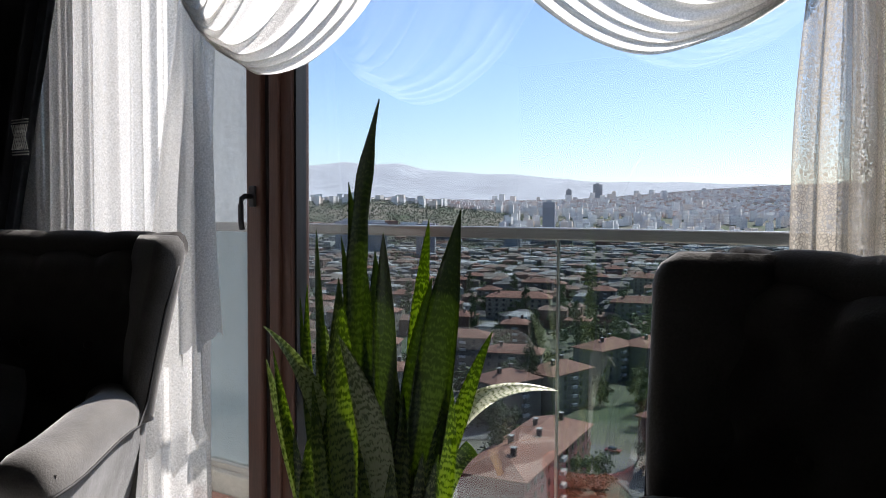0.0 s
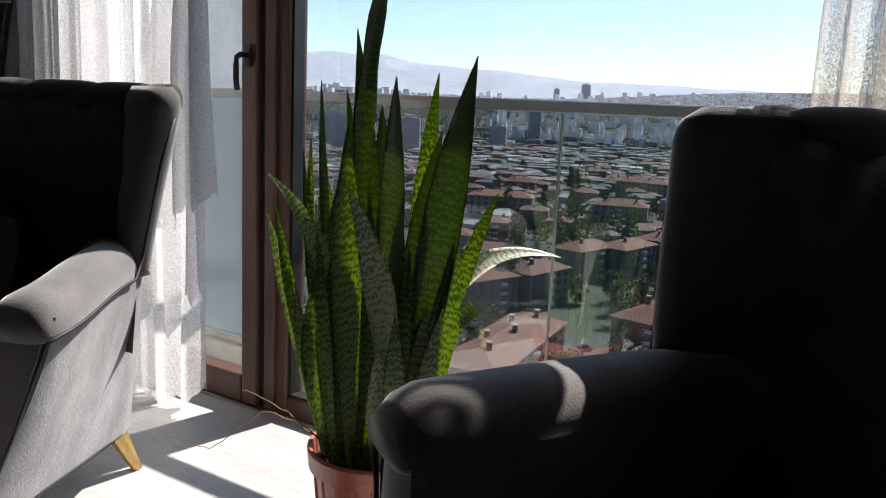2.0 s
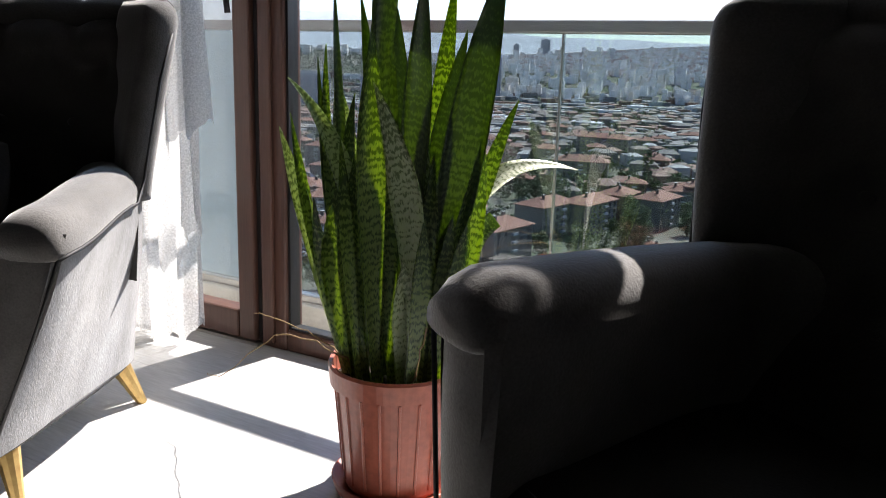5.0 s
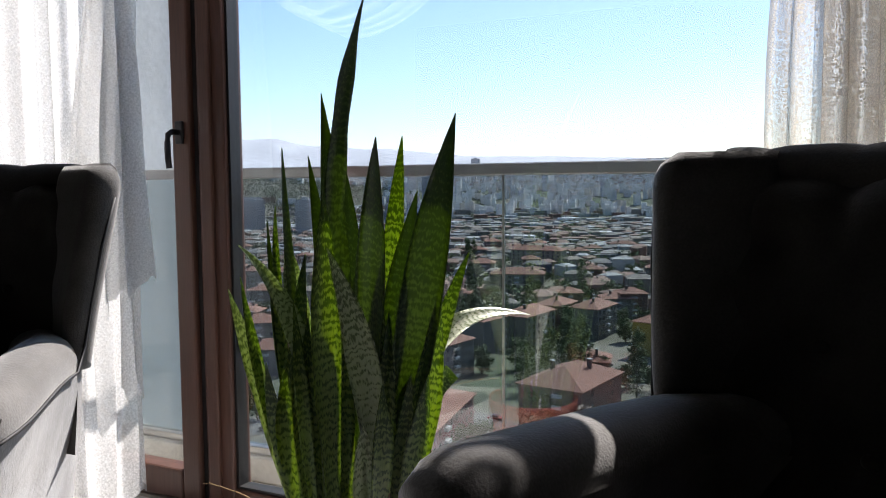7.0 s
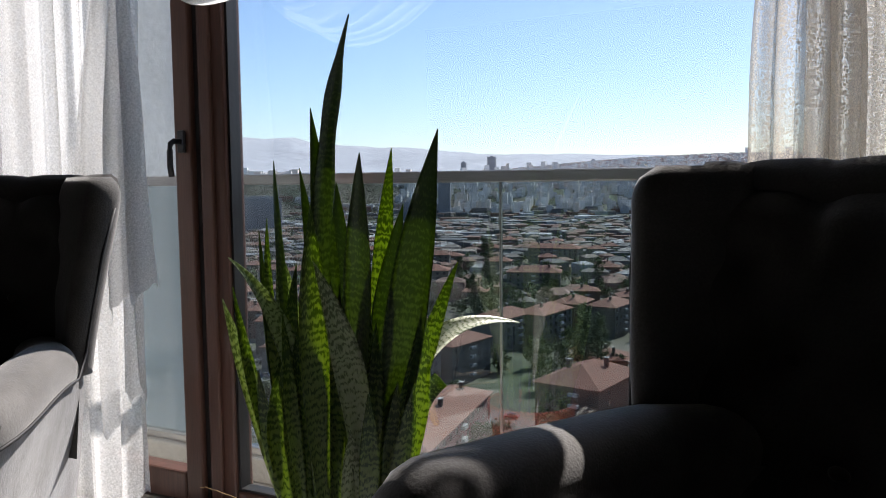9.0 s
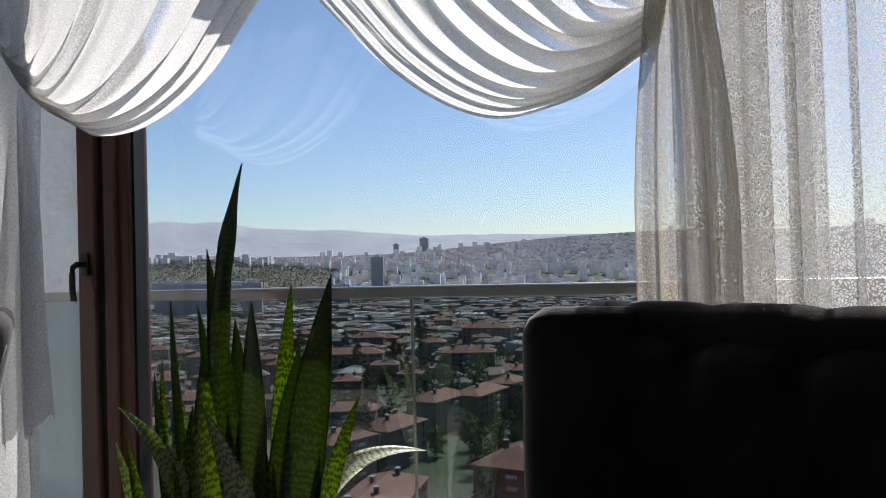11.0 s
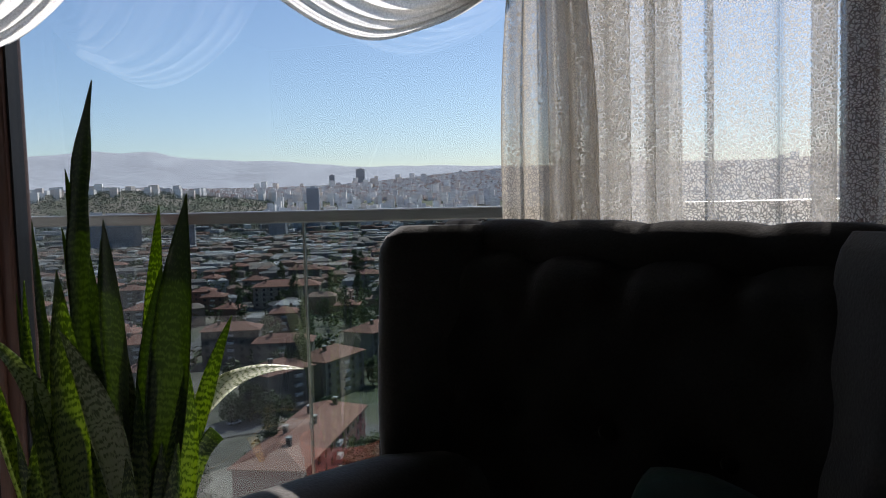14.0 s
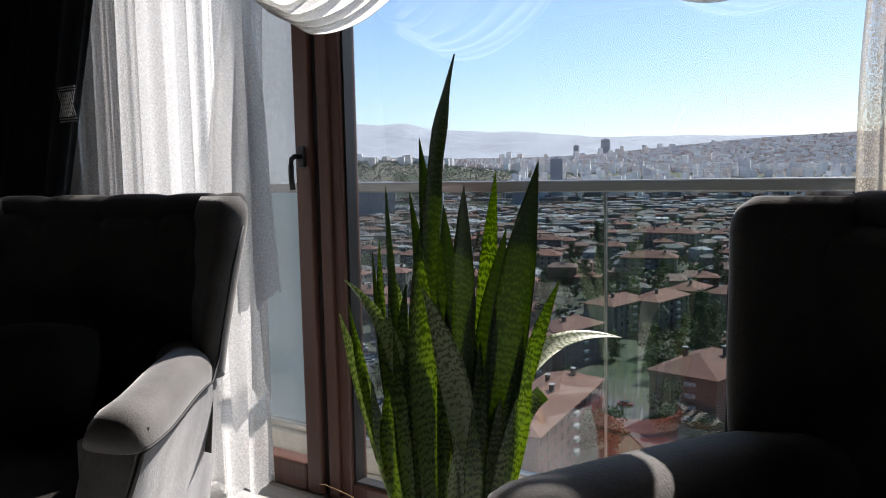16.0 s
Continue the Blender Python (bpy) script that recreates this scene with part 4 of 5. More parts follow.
def terrain(x, y):
    d = math.hypot(x, y)
    az = math.degrees(math.atan2(-x, y))          # to the left of +y
    z = GZ + 57 * smooth01((d - 1350) / 650) + lerp(100, 42, smooth01((az - 4) / 30)) * smooth01((d - 1900) / 1250)
    z += 46 * math.exp(-((az - 40) / 9.0) ** 2) * math.exp(-((d - 1750) / 260) ** 2)
    ridge = lerp(28, 232, smooth01((az + 2) / 54)) * (1 + 0.22 * noise.noise((az * 0.12, 3.1, 0)) + 0.10 * noise.noise((az * 0.5, 1.1, 0)))
    z += ridge * smooth01((d - 3300) / 1000)
    z += 14 * smooth01((d - 1500) / 600) * noise.noise((x * 0.002, y * 0.002, 0.4))
    return z


def distant_material():
    """Dry ground: streets and yards near, scrub and bare hills far."""
    m, nt, p = nodes_of("dry ground")
    a = noise_tex(nt, 0.012, 8)
    c = ramp(nt, a.outputs[0], [(0.36, (0.055, 0.085, 0.040)), (0.5, (0.12, 0.115, 0.085)), (0.62, (0.21, 0.19, 0.155)), (0.72, (0.075, 0.10, 0.055))])
    b = noise_tex(nt, 0.25, 6)
    mix = nt.nodes.new("ShaderNodeMixRGB")
    mix.blend_type, mix.inputs[0].default_value = "OVERLAY", 0.6
    nt.links.new(c, mix.inputs[1])
    nt.links.new(b.outputs[0], mix.inputs[2])
    nt.links.new(mix.outputs[0], p.inputs["Base Color"])
    p.inputs["Roughness"].default_value = 0.95
    return m


M_GROUND = distant_material()
# the pale blue of the hills is distance haze put into their colour
M_HILL_HAZED = surface("hazed bare far hills", (0.38, 0.405, 0.44), 1.0, scale=0.006, vary=0.10, bump=0, grain=0.03)
bm = bmesh.new()
radii = [0, 40, 80, 120, 170, 230, 300, 400, 520, 660, 820, 1000, 1200, 1350, 1500, 1600, 1700, 1800, 1900, 2000, 2150, 2300, 2500, 2700, 2900, 3100, 3300]
NA = 180


def ring_at(r):
    return [bm.verts.new((r * math.sin(2 * math.pi * k / NA), r * math.cos(2 * math.pi * k / NA), terrain(r * math.sin(2 * math.pi * k / NA), r * math.cos(2 * math.pi * k / NA)))) for k in range(NA)]


rings = [ring_at(r) for r in radii[1:]]
c0 = bm.verts.new((0, 0, GZ))
for k in range(NA):
    bm.faces.new((c0, rings[0][(k + 1) % NA], rings[0][k]))
for r0, r1 in zip(rings, rings[1:]):
    for k in range(NA):
        bm.faces.new((r0[k], r0[(k + 1) % NA], r1[(k + 1) % NA], r1[k]))
tagged(part("ground", bm, M_GROUND, smooth=True), "dry town ground with scrub and yards reaching far hills", "ground", kind="structure")
bm = bmesh.new()
NA = 360
rings = [ring_at(r) for r in (3300, 3500, 3700, 3900, 4050, 4200, 4350)]
for r0, r1 in zip(rings, rings[1:]):
    for k in range(NA):
        bm.faces.new((r0[k], r0[(k + 1) % NA], r1[(k + 1) % NA], r1[k]))
tagged(part("backdrop", bm, M_HILL_HAZED, smooth=True), "bare hills on the horizon, coloured pale blue for haze", "hills", kind="structure")

M_ROOF = surface("clay tile roof", (0.27, 0.122, 0.085), 0.85, scale=0.5, vary=0.2, bump=0, grain=4, per_object=0.18)
M_HOUSE = [surface("house render", c, 0.9, scale=0.3, vary=0.12, bump=0, grain=3) for c in ((0.20, 0.18, 0.155), (0.13, 0.12, 0.11), (0.26, 0.23, 0.19), (0.17, 0.10, 0.075), (0.42, 0.29, 0.07), (0.22, 0.05, 0.06))]
M_PANE = surface("dark window glass", (0.03, 0.035, 0.045), 0.12, scale=1, vary=0.2, bump=0)
M_CHIM = surface("sooty chimney brick", (0.10, 0.07, 0.06), 0.9, scale=2, vary=0.2, bump=0)
M_CONC = surface("pale concrete", (0.50, 0.49, 0.47), 0.9, scale=0.3, vary=0.15, bump=0, grain=2)
M_ROAD = surface("worn asphalt", (0.14, 0.135, 0.13), 0.9, scale=0.3, vary=0.2, bump=0, grain=3)
M_TREE = random_surface("tree leaves", [(0.06, 0.105, 0.03), (0.085, 0.12, 0.04), (0.045, 0.08, 0.028), (0.10, 0.12, 0.05)], 0.8, 1.0)
M_BARK = surface("bark", (0.09, 0.065, 0.045), 0.9)


def house(w, d, h, wall_material, floors, hip=0.22):
    """A block of flats with a hipped tile roof, rows of windows and chimneys."""
    ob = tagged(empty("apartment_house"), "low apartment block with red tiled hip roof and chimneys", "apartment house", "houses of the town")
    box("wall", (-w / 2, -d / 2, -4), (w / 2, d / 2, h), wall_material, ob)
    bm = bmesh.new()
    e, rh = 0.7, min(w, d) * hip
    base = [bm.verts.new(c) for c in ((-w / 2 - e, -d / 2 - e, h), (w / 2 + e, -d / 2 - e, h), (w / 2 + e, d / 2 + e, h), (-w / 2 - e, d / 2 + e, h))]
    low = [bm.verts.new((v.co.x, v.co.y, h - 0.25)) for v in base]
    if w >= d:
        a, b = bm.verts.new((-(w - d) / 2 - 0.01, 0, h + rh)), bm.verts.new(((w - d) / 2 + 0.01, 0, h + rh))
        fs = [(base[0], base[1], b, a), (base[1], base[2], b), (base[2], base[3], a, b), (base[3], base[0], a)]
    else:
        a, b = bm.verts.new((0, -(d - w) / 2, h + rh)), bm.verts.new((0, (d - w) / 2, h + rh))
        fs = [(base[0], base[1], a), (base[1], base[2], b, a), (base[2], base[3], b), (base[3], base[0], a, b)]
    for f in fs:
        bm.faces.new(f)
    for k in range(4):
        bm.faces.new((low[k], low[(k + 1) % 4], base[(k + 1) % 4], base[k]))
    bm.faces.new(low[::-1])
    part("roof", bm, M_ROOF, ob, "red clay tile hip roof")
    for k in range(max(2, int(w / 9))):
        cx, cy = ((k + 0.5) / max(2, int(w / 9)) - 0.5) * w * 0.85, (0.12 if k % 2 else -0.14) * d
        chimney = box("chimney", (cx - 0.55, cy - 0.45, h), (cx + 0.55, cy + 0.45, h + rh + 0.8), M_CHIM, ob)
        box("cap", (cx - 0.7, cy - 0.6, h + rh + 0.8), (cx + 0.7, cy + 0.6, h + rh + 0.95), M_CONC, chimney)
    win = bmesh.new()
    box_into(win, (-0.7, -0.06, -0.75), (0.7, 0.06, 0.75))
    me = bpy.data.meshes.new("window")
    win.to_mesh(me)
    win.free()
    me.materials.append(M_PANE)
    bal = bmesh.new()
    box_into(bal, (-1.3, -1.0, -0.1), (1.3, 0.0, 0.75))
    mb = bpy.data.meshes.new("balcony")
    bal.to_mesh(mb)
    bal.free()
    mb.materials.append(M_CONC)
    for f in range(floors):
        z = h - 1.7 - f * 2.9
        for i in range(max(2, int(w / 4))):
            n = max(2, int(w / 4))
            x = (i + 0.5) / n * w - w / 2
            if i == n // 2:
                o = new("balcony", mb)
                o.parent, o.location = ob, (x, -d / 2, z - 0.6)
            o = new("window", me)
            o.parent, o.location = ob, (x, -d / 2, z)
        for i in range(2):
            o = new("window", me)
            o.parent, o.location, o.rotation_euler = ob, (w / 2, (i - 0.5) * d * 0.5, z), (0, 0, math.pi / 2)
    return ob


KINDS = [(15, 12, 13, M_HOUSE[0], 4), (22, 12, 13.5, M_HOUSE[1], 4), (13, 12, 12, M_HOUSE[3], 4), (40, 14, 14, M_HOUSE[2], 4)]
built = {}


def put_house(kind, x, y, turn, dz=0.0):
    m = pose(x, y, terrain(x, y) + dz, 0, 0, turn)
    if kind in built:
        copy_thing(built[kind], m)
    else:
        built[kind] = house(*KINDS[kind])
        built[kind].matrix_basis = m


# the rows nearest to the flat, each block with its own length
NEAR_HOUSES = [(M_HOUSE[5], -80, 155, 46.1, 14, 98), (M_HOUSE[1], -120, 214, 18.5, 13, 72), (M_HOUSE[0], -113, 236, 21.9, 13, 80), (M_HOUSE[0], -118, 289, 24.1, 13, 79), (M_HOUSE[1], -107, 306, 24.9, 13, 81), (M_HOUSE[3], -104, 335, 17.6, 13, 87), (M_HOUSE[3], -59, 205, 17.8, 26, -9), (M_HOUSE[2], -230, 426, 38.5, 15, 22), (M_HOUSE[0], -161, 443, 30.9, 15, 16), (M_HOUSE[2], -205, 613, 41.6, 15, -1), (M_HOUSE[0], -206, 496, 17.6, 13, 18), (M_HOUSE[4], -54, 308, 19.2, 14, 76), (M_HOUSE[1], -87, 334, 20.8, 13, 82)]
for wall_material, x, y, w, d, turn in NEAR_HOUSES:
    house(w, d, 13, wall_material, 4).matrix_basis = pose(x, y, terrain(x, y), 0, 0, turn)
for kind, x, y, turn in ((2, -83, 390, 28), (0, -65, 408, 28), (0, -195, 247, 28), (2, -221, 270, 20), (0, -318, 398, 22), (1, -174, 276, 24), (0, -254, 325, 20), (1, -280, 280, 40), (2, -130, 494, 14), (0, -91, 507, 10), (1, -266, 520, 18), (0, -39, 429, 25), (1, 13, 312, 20), (0, 52, 390, 15), (2, 0, 494, 8), (1, -325, 325, 30), (0, -377, 429, 25), (2, -26, 572, 5), (1, 78, 546, 10), (0, -364, 260, 40), (2, -429, 338, 35), (1, -247, 169, 45), (0, -299, 195, 45)):
    put_house(kind, x, y, turn)
crnd = random.Random(21)
taken = [h[1:3] for h in NEAR_HOUSES]
tries = 0
while len(taken) < 125 and tries < 3000:
    tries += 1
    az, d = crnd.uniform(-20, 68), crnd.uniform(270, 780)
    x, y = -d * math.sin(radians(az)), d * math.cos(radians(az))
    if all((x - a) ** 2 + (y - b) ** 2 > 34 ** 2 for a, b in taken):
        taken.append((x, y))
        put_house(crnd.choice((0, 0, 1, 2, 2)), x, y, crnd.choice((12, 25, 100, 18)) + crnd.uniform(-6, 6), -crnd.uniform(1, 6))


def blocks(name, label, category, n, az_range, d_range, size, height, material, seed, turn=None, roofs=False, keep=None):
    """Many far buildings in one mesh: each a closed box with a parapet; windows come as rows of sunk strips where asked."""
    r = random.Random(seed)
    vs, fs = [], []
    for _ in range(n):
        az, d = r.uniform(*az_range), math.sqrt(r.uniform(d_range[0] ** 2, d_range[1] ** 2))
        x, y = -d * math.sin(radians(az)), d * math.cos(radians(az))
        if keep and not keep(az, d):
            continue
        w, dp, h = r.uniform(*size), r.uniform(*size), r.uniform(*height)
        a = radians((turn if turn is not None else r.choice((12, 25, 40))) + r.uniform(-8, 8))
        z = terrain(x, y)
        ca, sa = math.cos(a), math.sin(a)
        k = len(vs)
        for zz in (z - 6, z + h):
            for ux, uy in ((-1, -1), (1, -1), (1, 1), (-1, 1)):
                px, py = ux * w / 2, uy * dp / 2
                vs.append((x + px * ca - py * sa, y + px * sa + py * ca, zz))
        fs += [(k, k + 1, k + 5, k + 4), (k + 1, k + 2, k + 6, k + 5), (k + 2, k + 3, k + 7, k + 6), (k + 3, k, k + 4, k + 7)]
        if roofs:
            rz = z + h + min(w, dp) * 0.16
            for s in (-0.25, 0.25):
                px = s * w
                vs.append((x + px * ca, y + px * sa, rz))
            fs += [(k + 4, k + 5, k + 9, k + 8), (k + 5, k + 6, k + 9), (k + 6, k + 7, k + 8, k + 9), (k + 7, k + 4, k + 8)]
        else:
            fs.append((k + 4, k + 5, k + 6, k + 7))
    me = bpy.data.meshes.new(name)
    me.from_pydata(vs, [], fs)
    me.materials.append(material)
    return tagged(new(name, me), label, category, kind="stuff")


def facade_material(name, colours, floor_h=3.0, bay=3.4):
    """Far facades with rows of dark openings on the upright faces."""
    m = random_surface(name, colours, 0.85, 0.05)
    nt = m.node_tree
    p = nt.nodes["Principled BSDF"]
    src = p.inputs["Base Color"].links[0].from_socket
    tc, sep = nt.nodes.new("ShaderNodeTexCoord"), nt.nodes.new("ShaderNodeSeparateXYZ")
    nt.links.new(tc.outputs["Object"], sep.inputs[0])

    def math_node(op, a, b=None):
        n = nt.nodes.new("ShaderNodeMath")
        n.operation = op
        for i, v in enumerate((a, b)):
            if v is None:
                continue
            if isinstance(v, (int, float)):
                n.inputs[i].default_value = v
            else:
                nt.links.new(v, n.inputs[i])
        return n.outputs[0]
    rows_ = math_node("GREATER_THAN", math_node("FRACT", math_node("DIVIDE", sep.outputs[2], floor_h)), 0.55)
    cols = math_node("GREATER_THAN", math_node("FRACT", math_node("DIVIDE", math_node("ADD", sep.outputs[0], math_node("MULTIPLY", sep.outputs[1], 0.6)), bay)), 0.45)
    geo, sn = nt.nodes.new("ShaderNodeNewGeometry"), nt.nodes.new("ShaderNodeSeparateXYZ")
    nt.links.new(geo.outputs["Normal"], sn.inputs[0])
    upright = math_node("LESS_THAN", math_node("ABSOLUTE", sn.outputs[2]), 0.3)
    mask = math_node("MULTIPLY", math_node("MULTIPLY", rows_, cols), upright)
    mix = nt.nodes.new("ShaderNodeMixRGB")
    # openings are mixed in weakly, as haze would fade them
    nt.links.new(math_node("MULTIPLY", mask, 0.36), mix.inputs[0])
    nt.links.new(src, mix.inputs[1])
    mix.inputs[2].default_value = (0.06, 0.07, 0.09, 1)
    nt.links.new(mix.outputs[0], p.inputs["Base Color"])
    return m


M_SHED = random_surface("flat roofs", [(0.42, 0.41, 0.39), (0.22, 0.20, 0.185), (0.60, 0.59, 0.58), (0.24, 0.135, 0.10), (0.30, 0.25, 0.215), (0.15, 0.15, 0.16)])
M_LOW = random_surface("low houses", [(0.23, 0.135, 0.10), (0.20, 0.17, 0.15), (0.26, 0.15, 0.115), (0.40, 0.39, 0.38), (0.15, 0.14, 0.135), (0.24, 0.19, 0.155)])
# pale render, lifted further to stand for haze over the shaded fronts
M_TOWERS_HAZED = facade_material("hazed tower facades", [(0.86, 0.83, 0.79), (0.78, 0.75, 0.72), (0.88, 0.86, 0.82), (0.66, 0.64, 0.64), (0.82, 0.72, 0.64)])
M_SLOPE_HAZED = facade_material("hillside houses", [(0.84, 0.80, 0.77), (0.74, 0.66, 0.61), (0.86, 0.84, 0.81), (0.62, 0.47, 0.40), (0.78, 0.75, 0.73)])
blocks("low_houses", "dense low tiled houses across the plain", "houses", 2400, (-30, 78), (400, 1250), (8, 17), (4, 10), M_LOW, 31, roofs=True)
blocks("workshops", "flat pale workshop roofs across the plain", "workshops", 2300, (-30, 78), (680, 1560), (10, 34), (4, 9), M_SHED, 32)
blocks("tower_row", "pale tower blocks in rows beyond the plain", "tower blocks", 900, (-28, 30), (1480, 1900), (7, 14), (10, 23), M_TOWERS_HAZED, 33)
blocks("hill_towers", "tower blocks on top of a green hill", "tower blocks", 40, (33, 47), (1720, 1860), (9, 16), (11, 21), M_TOWERS_HAZED, 34)
blocks("hillside_houses", "dense pale houses climbing the far slopes", "houses", 20000, (-35, 42), (1850, 3280), (6, 13), (4, 9), M_SLOPE_HAZED, 35)
blocks("hillside_houses", "dense pale houses on the far slopes", "houses", 500, (36, 70), (2000, 3200), (10, 24), (7, 18), M_SLOPE_HAZED, 36)
blocks("far_towers", "scattered towers on the far slopes", "tower blocks", 70, (-30, 40), (2100, 3100), (11, 20), (14, 30), M_TOWERS_HAZED, 37)


def tower(x, y, w, d, h, turn, material, label):
    ob = tagged(empty("tower_block", pose(x, y, terrain(x, y), 0, 0, turn)), label, "tower block")
    box("body", (-w / 2, -d / 2, -6), (w / 2, d / 2, h), material, ob)
    box("roof_house", (-w / 5, -d / 5, h), (w / 5, d / 5, h + 4), M_CONC, ob)
    for k in range(int(h // 3.1)):
        box("floor_band", (-w / 2 - 0.5, -d / 2 - 0.5, k * 3.1 + 2.4), (w / 2 + 0.5, d / 2 + 0.5, k * 3.1 + 3.1), M_BAND, ob)
    return ob


M_BAND = surface("weathered concrete", (0.30, 0.30, 0.31), 0.9, scale=0.3, vary=0.15, bump=0, grain=2)
M_TBODY = facade_material("tower wall", [(0.30, 0.32, 0.36), (0.36, 0.37, 0.40)])
for x, y, w, d, h, t in ((-605, 860, 24, 18, 48, 30), (-700, 850, 60, 16, 48, 38), (-745, 745, 24, 18, 52, 35), (-640, 1160, 26, 24, 36, 20), (-790, 920, 40, 18, 48, 40)):
    tower(x, y, w, d, h, t, M_TBODY, "banded concrete tower block above low roofs")
tower(-660, 1330, 22, 20, 74, 22, M_TBODY, "dark slender tower beyond the workshops")
tower(-1275 * 0.9, 3000 * 0.9, 30, 24, 56, 15, M_TBODY, "tall grey tower on the far slope")
tower(-1401 * 0.9, 3000 * 0.9, 18, 18, 44, 15, M_TBODY, "slim grey tower on the far slope")


# streets
def ribbon(name, pts, width, label):
    def fn(u, v):
        p, q = along(pts, u), along(pts, min(1, u + 0.01) if u < 0.99 else u)
        o = along(pts, max(0, u - 0.01))
        dx, dy = q[0] - o[0], q[1] - o[1]
        n = math.hypot(dx, dy) or 1
        s = (v - 0.5) * width
        x, y = p[0] - dy / n * s, p[1] + dx / n * s
        return (x, y, terrain(x, y) + 0.25)
    return tagged(part(name, sheet(fn, 40, 2), M_ROAD), label, "road", kind="structure")


ribbon("road", [(-182, 52), (-146, 143), (-120, 195), (-78, 195), (-39, 156), (13, 117)], 14, "wide worn asphalt street curving below the flat")
ribbon("road", [(-390, 546), (-234, 520), (-156, 526), (-78, 455), (-26, 364), (26, 260)], 12, "side street lined with parked cars")
ribbon("road", [(-159, 156), (-176, 221), (-234, 364), (-312, 546)], 10, "narrow street between houses")


# parked cars
def car(material):
    ob = tagged(empty("parked_car"), "small car parked at the roadside", "car", "parked cars")
    bm = bmesh.new()
    box_into(bm, (-2.1, -0.85, 0.3), (2.1, 0.85, 0.85), 0.15, 2)
    part("body", bm, material, ob)
    bm = bmesh.new()
    vs = box_into(bm, (-1.2, -0.75, 0.8), (1.1, 0.75, 1.42), 0.2, 2)
    part("cabin", bm, M_PANE, ob, "dark glazed cabin")
    for x in (-1.3, 1.3):
        for y in (-0.8, 0.8):
            bm = bmesh.new()
            bmesh.ops.create_cone(bm, cap_ends=True, segments=12, radius1=0.32, radius2=0.32, depth=0.2, matrix=pose(x, y, 0.32, 90))
            part("wheel", bm, M_GASKET, ob, "black tyre")
    return ob


paints = [surface("car paint", c, 0.25, 0.2, bump=0) for c in ((0.7, 0.7, 0.7), (0.35, 0.03, 0.03), (0.06, 0.06, 0.07), (0.4, 0.42, 0.45))]
cars = [car(p) for p in paints]
krnd = random.Random(5)
used = set()
for k in range(46):
    if k < 14:
        x, y, t = -161 - 4.9 * (k % 7) + krnd.uniform(-1, 1), 196 + 9 * (k // 7) + (k % 7) * 4.2, 60
    elif k < 34:
        s = krnd.random()
        p = along([(-234, 520), (-156, 526), (-78, 455), (-26, 364)], s)
        x, y, t = p[0] + krnd.uniform(-6, 6), p[1] + krnd.choice((-7, 7, 10)), krnd.choice((0, 90, -40))
    else:
        s = krnd.random()
        p = along([(-146, 143), (-120, 195), (-78, 195)], s)
        x, y, t = p[0] + krnd.uniform(-4, 4), p[1] + krnd.choice((-5, 5)), krnd.choice((60, 10))
    m = pose(x, y, terrain(x, y) + 0.3, 0, 0, t + krnd.uniform(-8, 8))
    i = krnd.choice((0, 0, 0, 1, 2, 3))
    if i not in used:
        used.add(i)
        cars[i].matrix_basis = m
    else:
        copy_thing(cars[i], m)


# trees
def tree(height, spread, poplar=False, seed=0):
    r = random.Random(seed)
    ob = tagged(empty("tree"), "slender poplar with dense green crown" if poplar else "broad green tree among the houses", "tree", "trees of the town")
    bm = bmesh.new()
    tube_into(bm, [(0, 0, -1), (0.1, 0, height * 0.35), (0, 0.1, height * 0.8)], lambda t: lerp(0.35, 0.06, t), 7)
    for k in range(7):
        a, z = r.uniform(0, 6.28), height * r.uniform(0.25, 0.6)
        tube_into(bm, [(0, 0, z), (spread * 0.35 * math.cos(a), spread * 0.35 * math.sin(a), z + height * 0.12), (spread * 0.7 * math.cos(a), spread * 0.7 * math.sin(a), z + height * 0.22)], lambda t: lerp(0.14, 0.03, t), 5)
    part("trunk", bm, M_BARK, ob)
    vs, fs = [], []
    centres = []
    for k in range(26):
        a, q = r.uniform(0, 6.28), r.random() ** 0.5
        zz = r.uniform(0.2, 1.0)
        env = math.sin(math.pi * min(1, (zz - 0.1) / 0.95)) ** (0.6 if not poplar else 0.9)
        centres.append((spread * q * env * math.cos(a), spread * q * env * math.sin(a), height * zz, r.uniform(0.5, 1.0)))
    for k in range(1500):
        c = r.choice(centres)
        g = [r.gauss(0, 0.33) for _ in range(3)]
        sc = c[3] * (spread * 0.55 if not poplar else spread * 0.8)
        p = Vector((c[0] + g[0] * sc, c[1] + g[1] * sc, c[2] + g[2] * sc * (1 if not poplar else 1.6)))
        a = Vector((r.gauss(0, 1), r.gauss(0, 1), r.gauss(0, 0.6))).normalized() * r.uniform(0.22, 0.5)
        b = Vector((r.gauss(0, 1), r.gauss(0, 1), r.gauss(0, 0.6))).normalized() * r.uniform(0.22, 0.5)
        n = len(vs)
        vs += [p - a, p + b, p + a, p - b]
        fs.append((n, n + 1, n + 2, n + 3))
    me = bpy.data.meshes.new("crown")
    me.from_pydata([tuple(v) for v in vs], [], fs)
    me.materials.append(M_TREE)
    o = new("crown", me)
    o.parent = ob
    return ob


trees = [tree(9, 4.2, seed=1), tree(7, 3.4, seed=2), tree(22, 3.0, True, 3), tree(11, 5.0, seed=4)]
tused = set()


def put_tree(i, x, y, s=1.0):
    m = pose(x, y, terrain(x, y), 0, 0, trnd.uniform(0, 360))
    if i not in tused:
        tused.add(i)
        trees[i].matrix_basis = m
    else:
        copy_thing(trees[i], m)


trnd = random.Random(9)
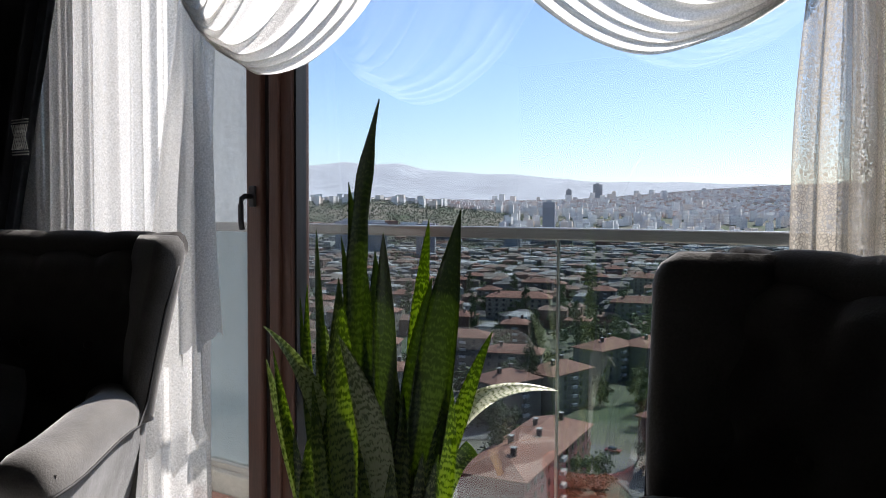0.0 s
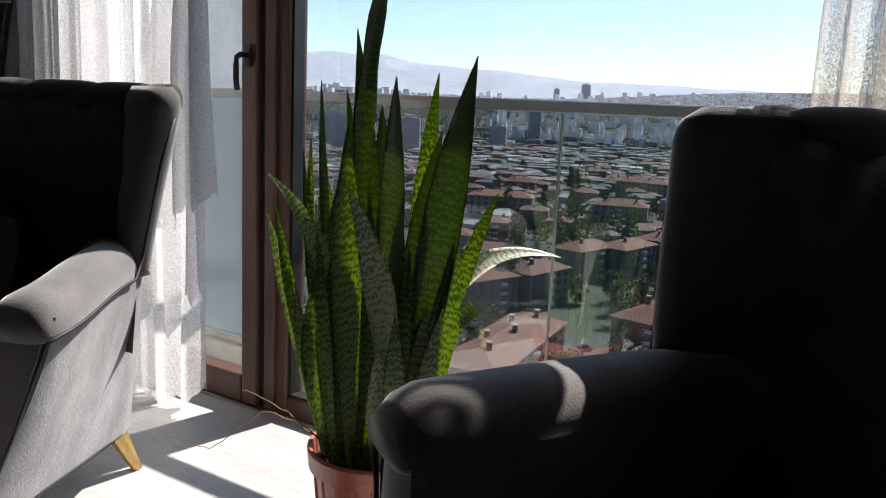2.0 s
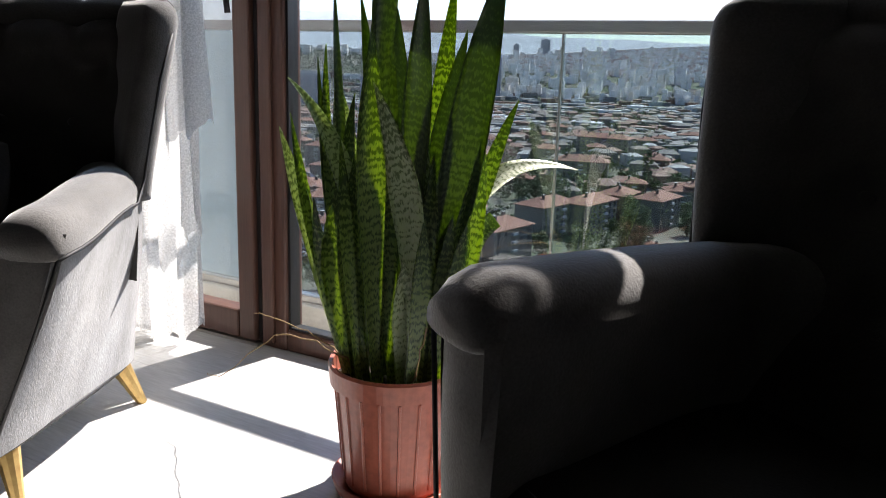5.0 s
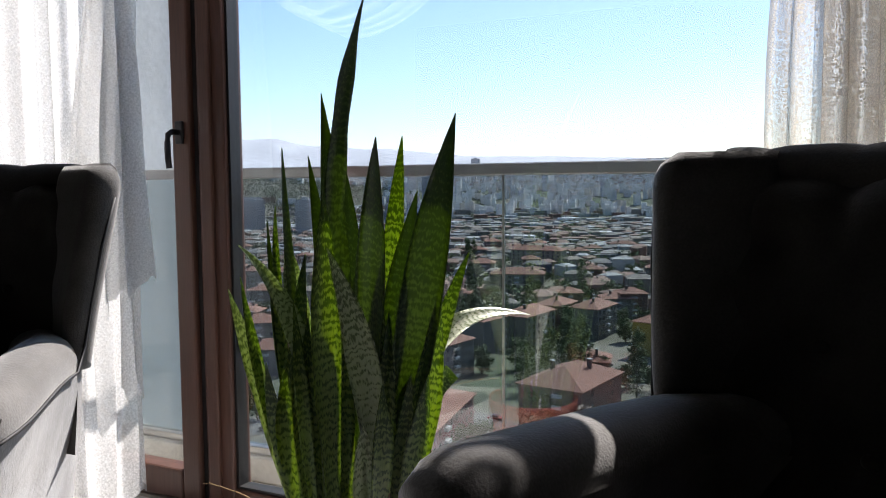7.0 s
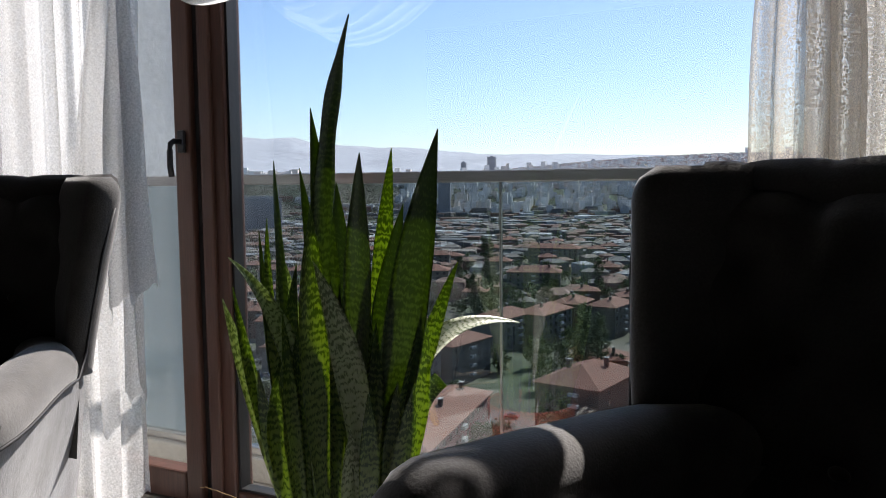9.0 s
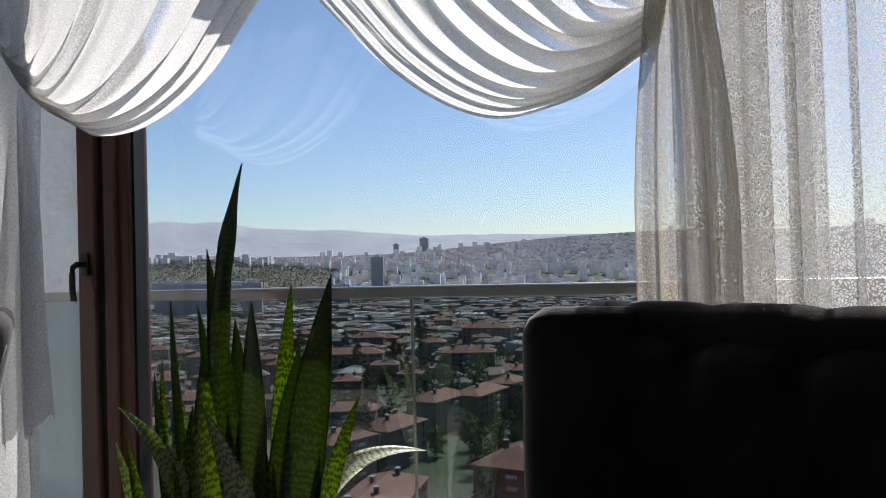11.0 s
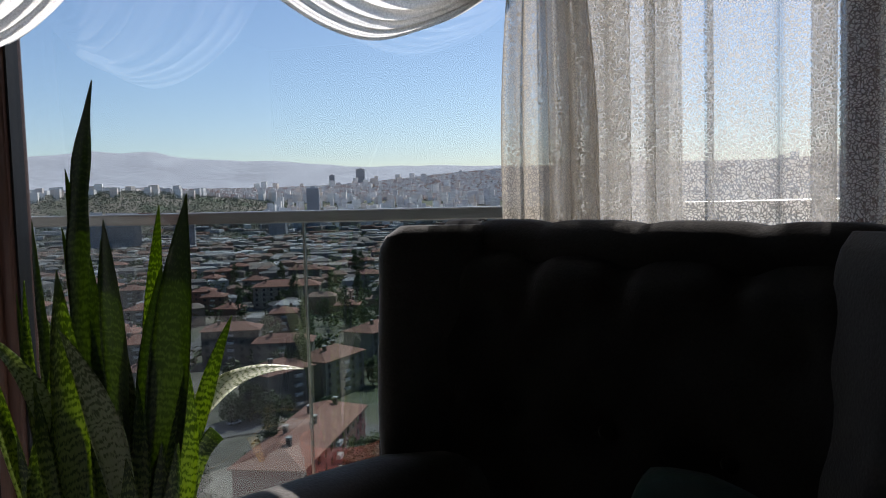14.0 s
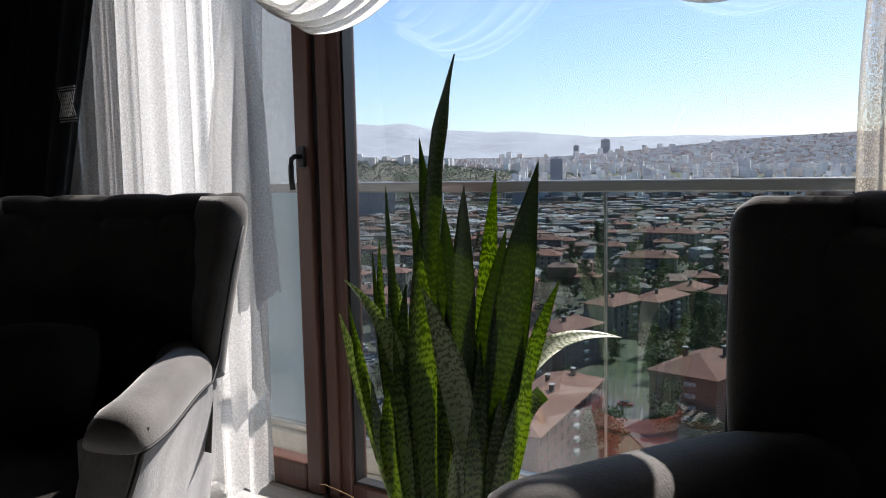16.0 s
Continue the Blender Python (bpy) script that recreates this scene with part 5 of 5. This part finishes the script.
for x, y in ((-251, 576), (-255, 582), (-244, 571), (-195, 413), (-120, 348), (-78, 266), (-72, 247)):
    put_tree(2, x, y)
for x, y in ((-177, 458), (-183, 451), (-166, 442), (-156, 390), (-146, 374), (-162, 364), (-124, 260), (-94, 260), (-86, 247), (-75, 260), (-65, 260), (-81, 231), (-98, 205), (-143, 247), (-151, 237), (-195, 299), (-208, 318), (-195, 341), (-52, 260), (-39, 247), (-130, 325), (-140, 341), (-62, 341), (-78, 351), (-112, 312), (-156, 302), (-182, 318), (-91, 341)):
    put_tree(trnd.choice((0, 1, 3)), x, y)
for k in range(250):
    az, d = trnd.uniform(-22, 68), trnd.uniform(140, 560)
    x, y = -d * math.sin(radians(az)), d * math.cos(radians(az))
    put_tree(trnd.choice((0, 1, 1, 3, 3, 2)), x, y)
# the many trees between the farther houses
vs, fs = [], []
for k in range(4200):
    az, d = trnd.uniform(-28, 74), math.sqrt(trnd.uniform(300 ** 2, 1300 ** 2))
    x, y = -d * math.sin(radians(az)), d * math.cos(radians(az))
    z, hh, ww = terrain(x, y), trnd.uniform(5, 11), trnd.uniform(2.5, 5)
    for _ in range(34):
        q = Vector((trnd.gauss(0, 0.45), trnd.gauss(0, 0.45), trnd.gauss(0, 0.4)))
        p = Vector((x + q.x * ww, y + q.y * ww, z + hh * 0.6 + q.z * hh * 0.5))
        a = Vector((trnd.gauss(0, 1), trnd.gauss(0, 1), trnd.gauss(0, 0.6))).normalized() * trnd.uniform(0.6, 1.3)
        e = Vector((trnd.gauss(0, 1), trnd.gauss(0, 1), trnd.gauss(0, 0.6))).normalized() * trnd.uniform(0.6, 1.3)
        n = len(vs)
        vs += [tuple(p - a), tuple(p + e), tuple(p + a), tuple(p - e)]
        fs.append((n, n + 1, n + 2, n + 3))
me = bpy.data.meshes.new("town_trees")
me.from_pydata(vs, [], fs)
me.materials.append(M_TREE)
tagged(new("town_trees", me), "dark green trees scattered between the houses", "trees", kind="stuff")
# scrub greens lightened and drawn together for haze
M_SCRUB_HAZED = random_surface("hazed far scrub", [(0.15, 0.165, 0.12), (0.16, 0.17, 0.13), (0.14, 0.16, 0.11)], 0.9, 0.02)
# far woods on the green hill
vs, fs = [], []
for k in range(9000):
    az, d = trnd.gauss(38, 9), trnd.uniform(1380, 1800)
    x, y = -d * math.sin(radians(az)), d * math.cos(radians(az))
    z = terrain(x, y)
    for _ in range(3):
        p = Vector((x + trnd.gauss(0, 3), y + trnd.gauss(0, 3), z + trnd.uniform(1, 6)))
        a = Vector((trnd.gauss(0, 1), trnd.gauss(0, 1), trnd.gauss(0, 1))).normalized() * 1.5
        b = Vector((trnd.gauss(0, 1), trnd.gauss(0, 1), trnd.gauss(0, 1))).normalized() * 1.5
        n = len(vs)
        vs += [tuple(p - a), tuple(p + b), tuple(p + a), tuple(p - b)]
        fs.append((n, n + 1, n + 2, n + 3))
me = bpy.data.meshes.new("far_woods")
me.from_pydata(vs, [], fs)
me.materials.append(M_SCRUB_HAZED)
tagged(new("far_woods", me), "green scrub and woods on the far hill, paled for haze", "woods", kind="stuff")
# ---- floor planks, laid last ----
plank_w, plank_l = 0.19, 1.28
prnd = random.Random(3)
bm = bmesh.new()
box_into(bm, (0.0002, 0.0002, -0.006), (plank_l - 0.0002, plank_w - 0.0002, 0.0))
plank_mesh = bpy.data.meshes.new("plank")
bm.to_mesh(plank_mesh)
bm.free()
plank_mesh.materials.append(M_PLANK)
row, y = 0, -1.05
while y < WY - 0.10:
    x = X0 + prnd.uniform(-1.2, -0.2)
    while x < X1:
        if x > X0 - 0.02 and x + plank_l < X1:
            ob = new("plank", plank_mesh)
            ob.location, ob.parent = (x, y, 0), floor
        x += plank_l
    y += plank_w
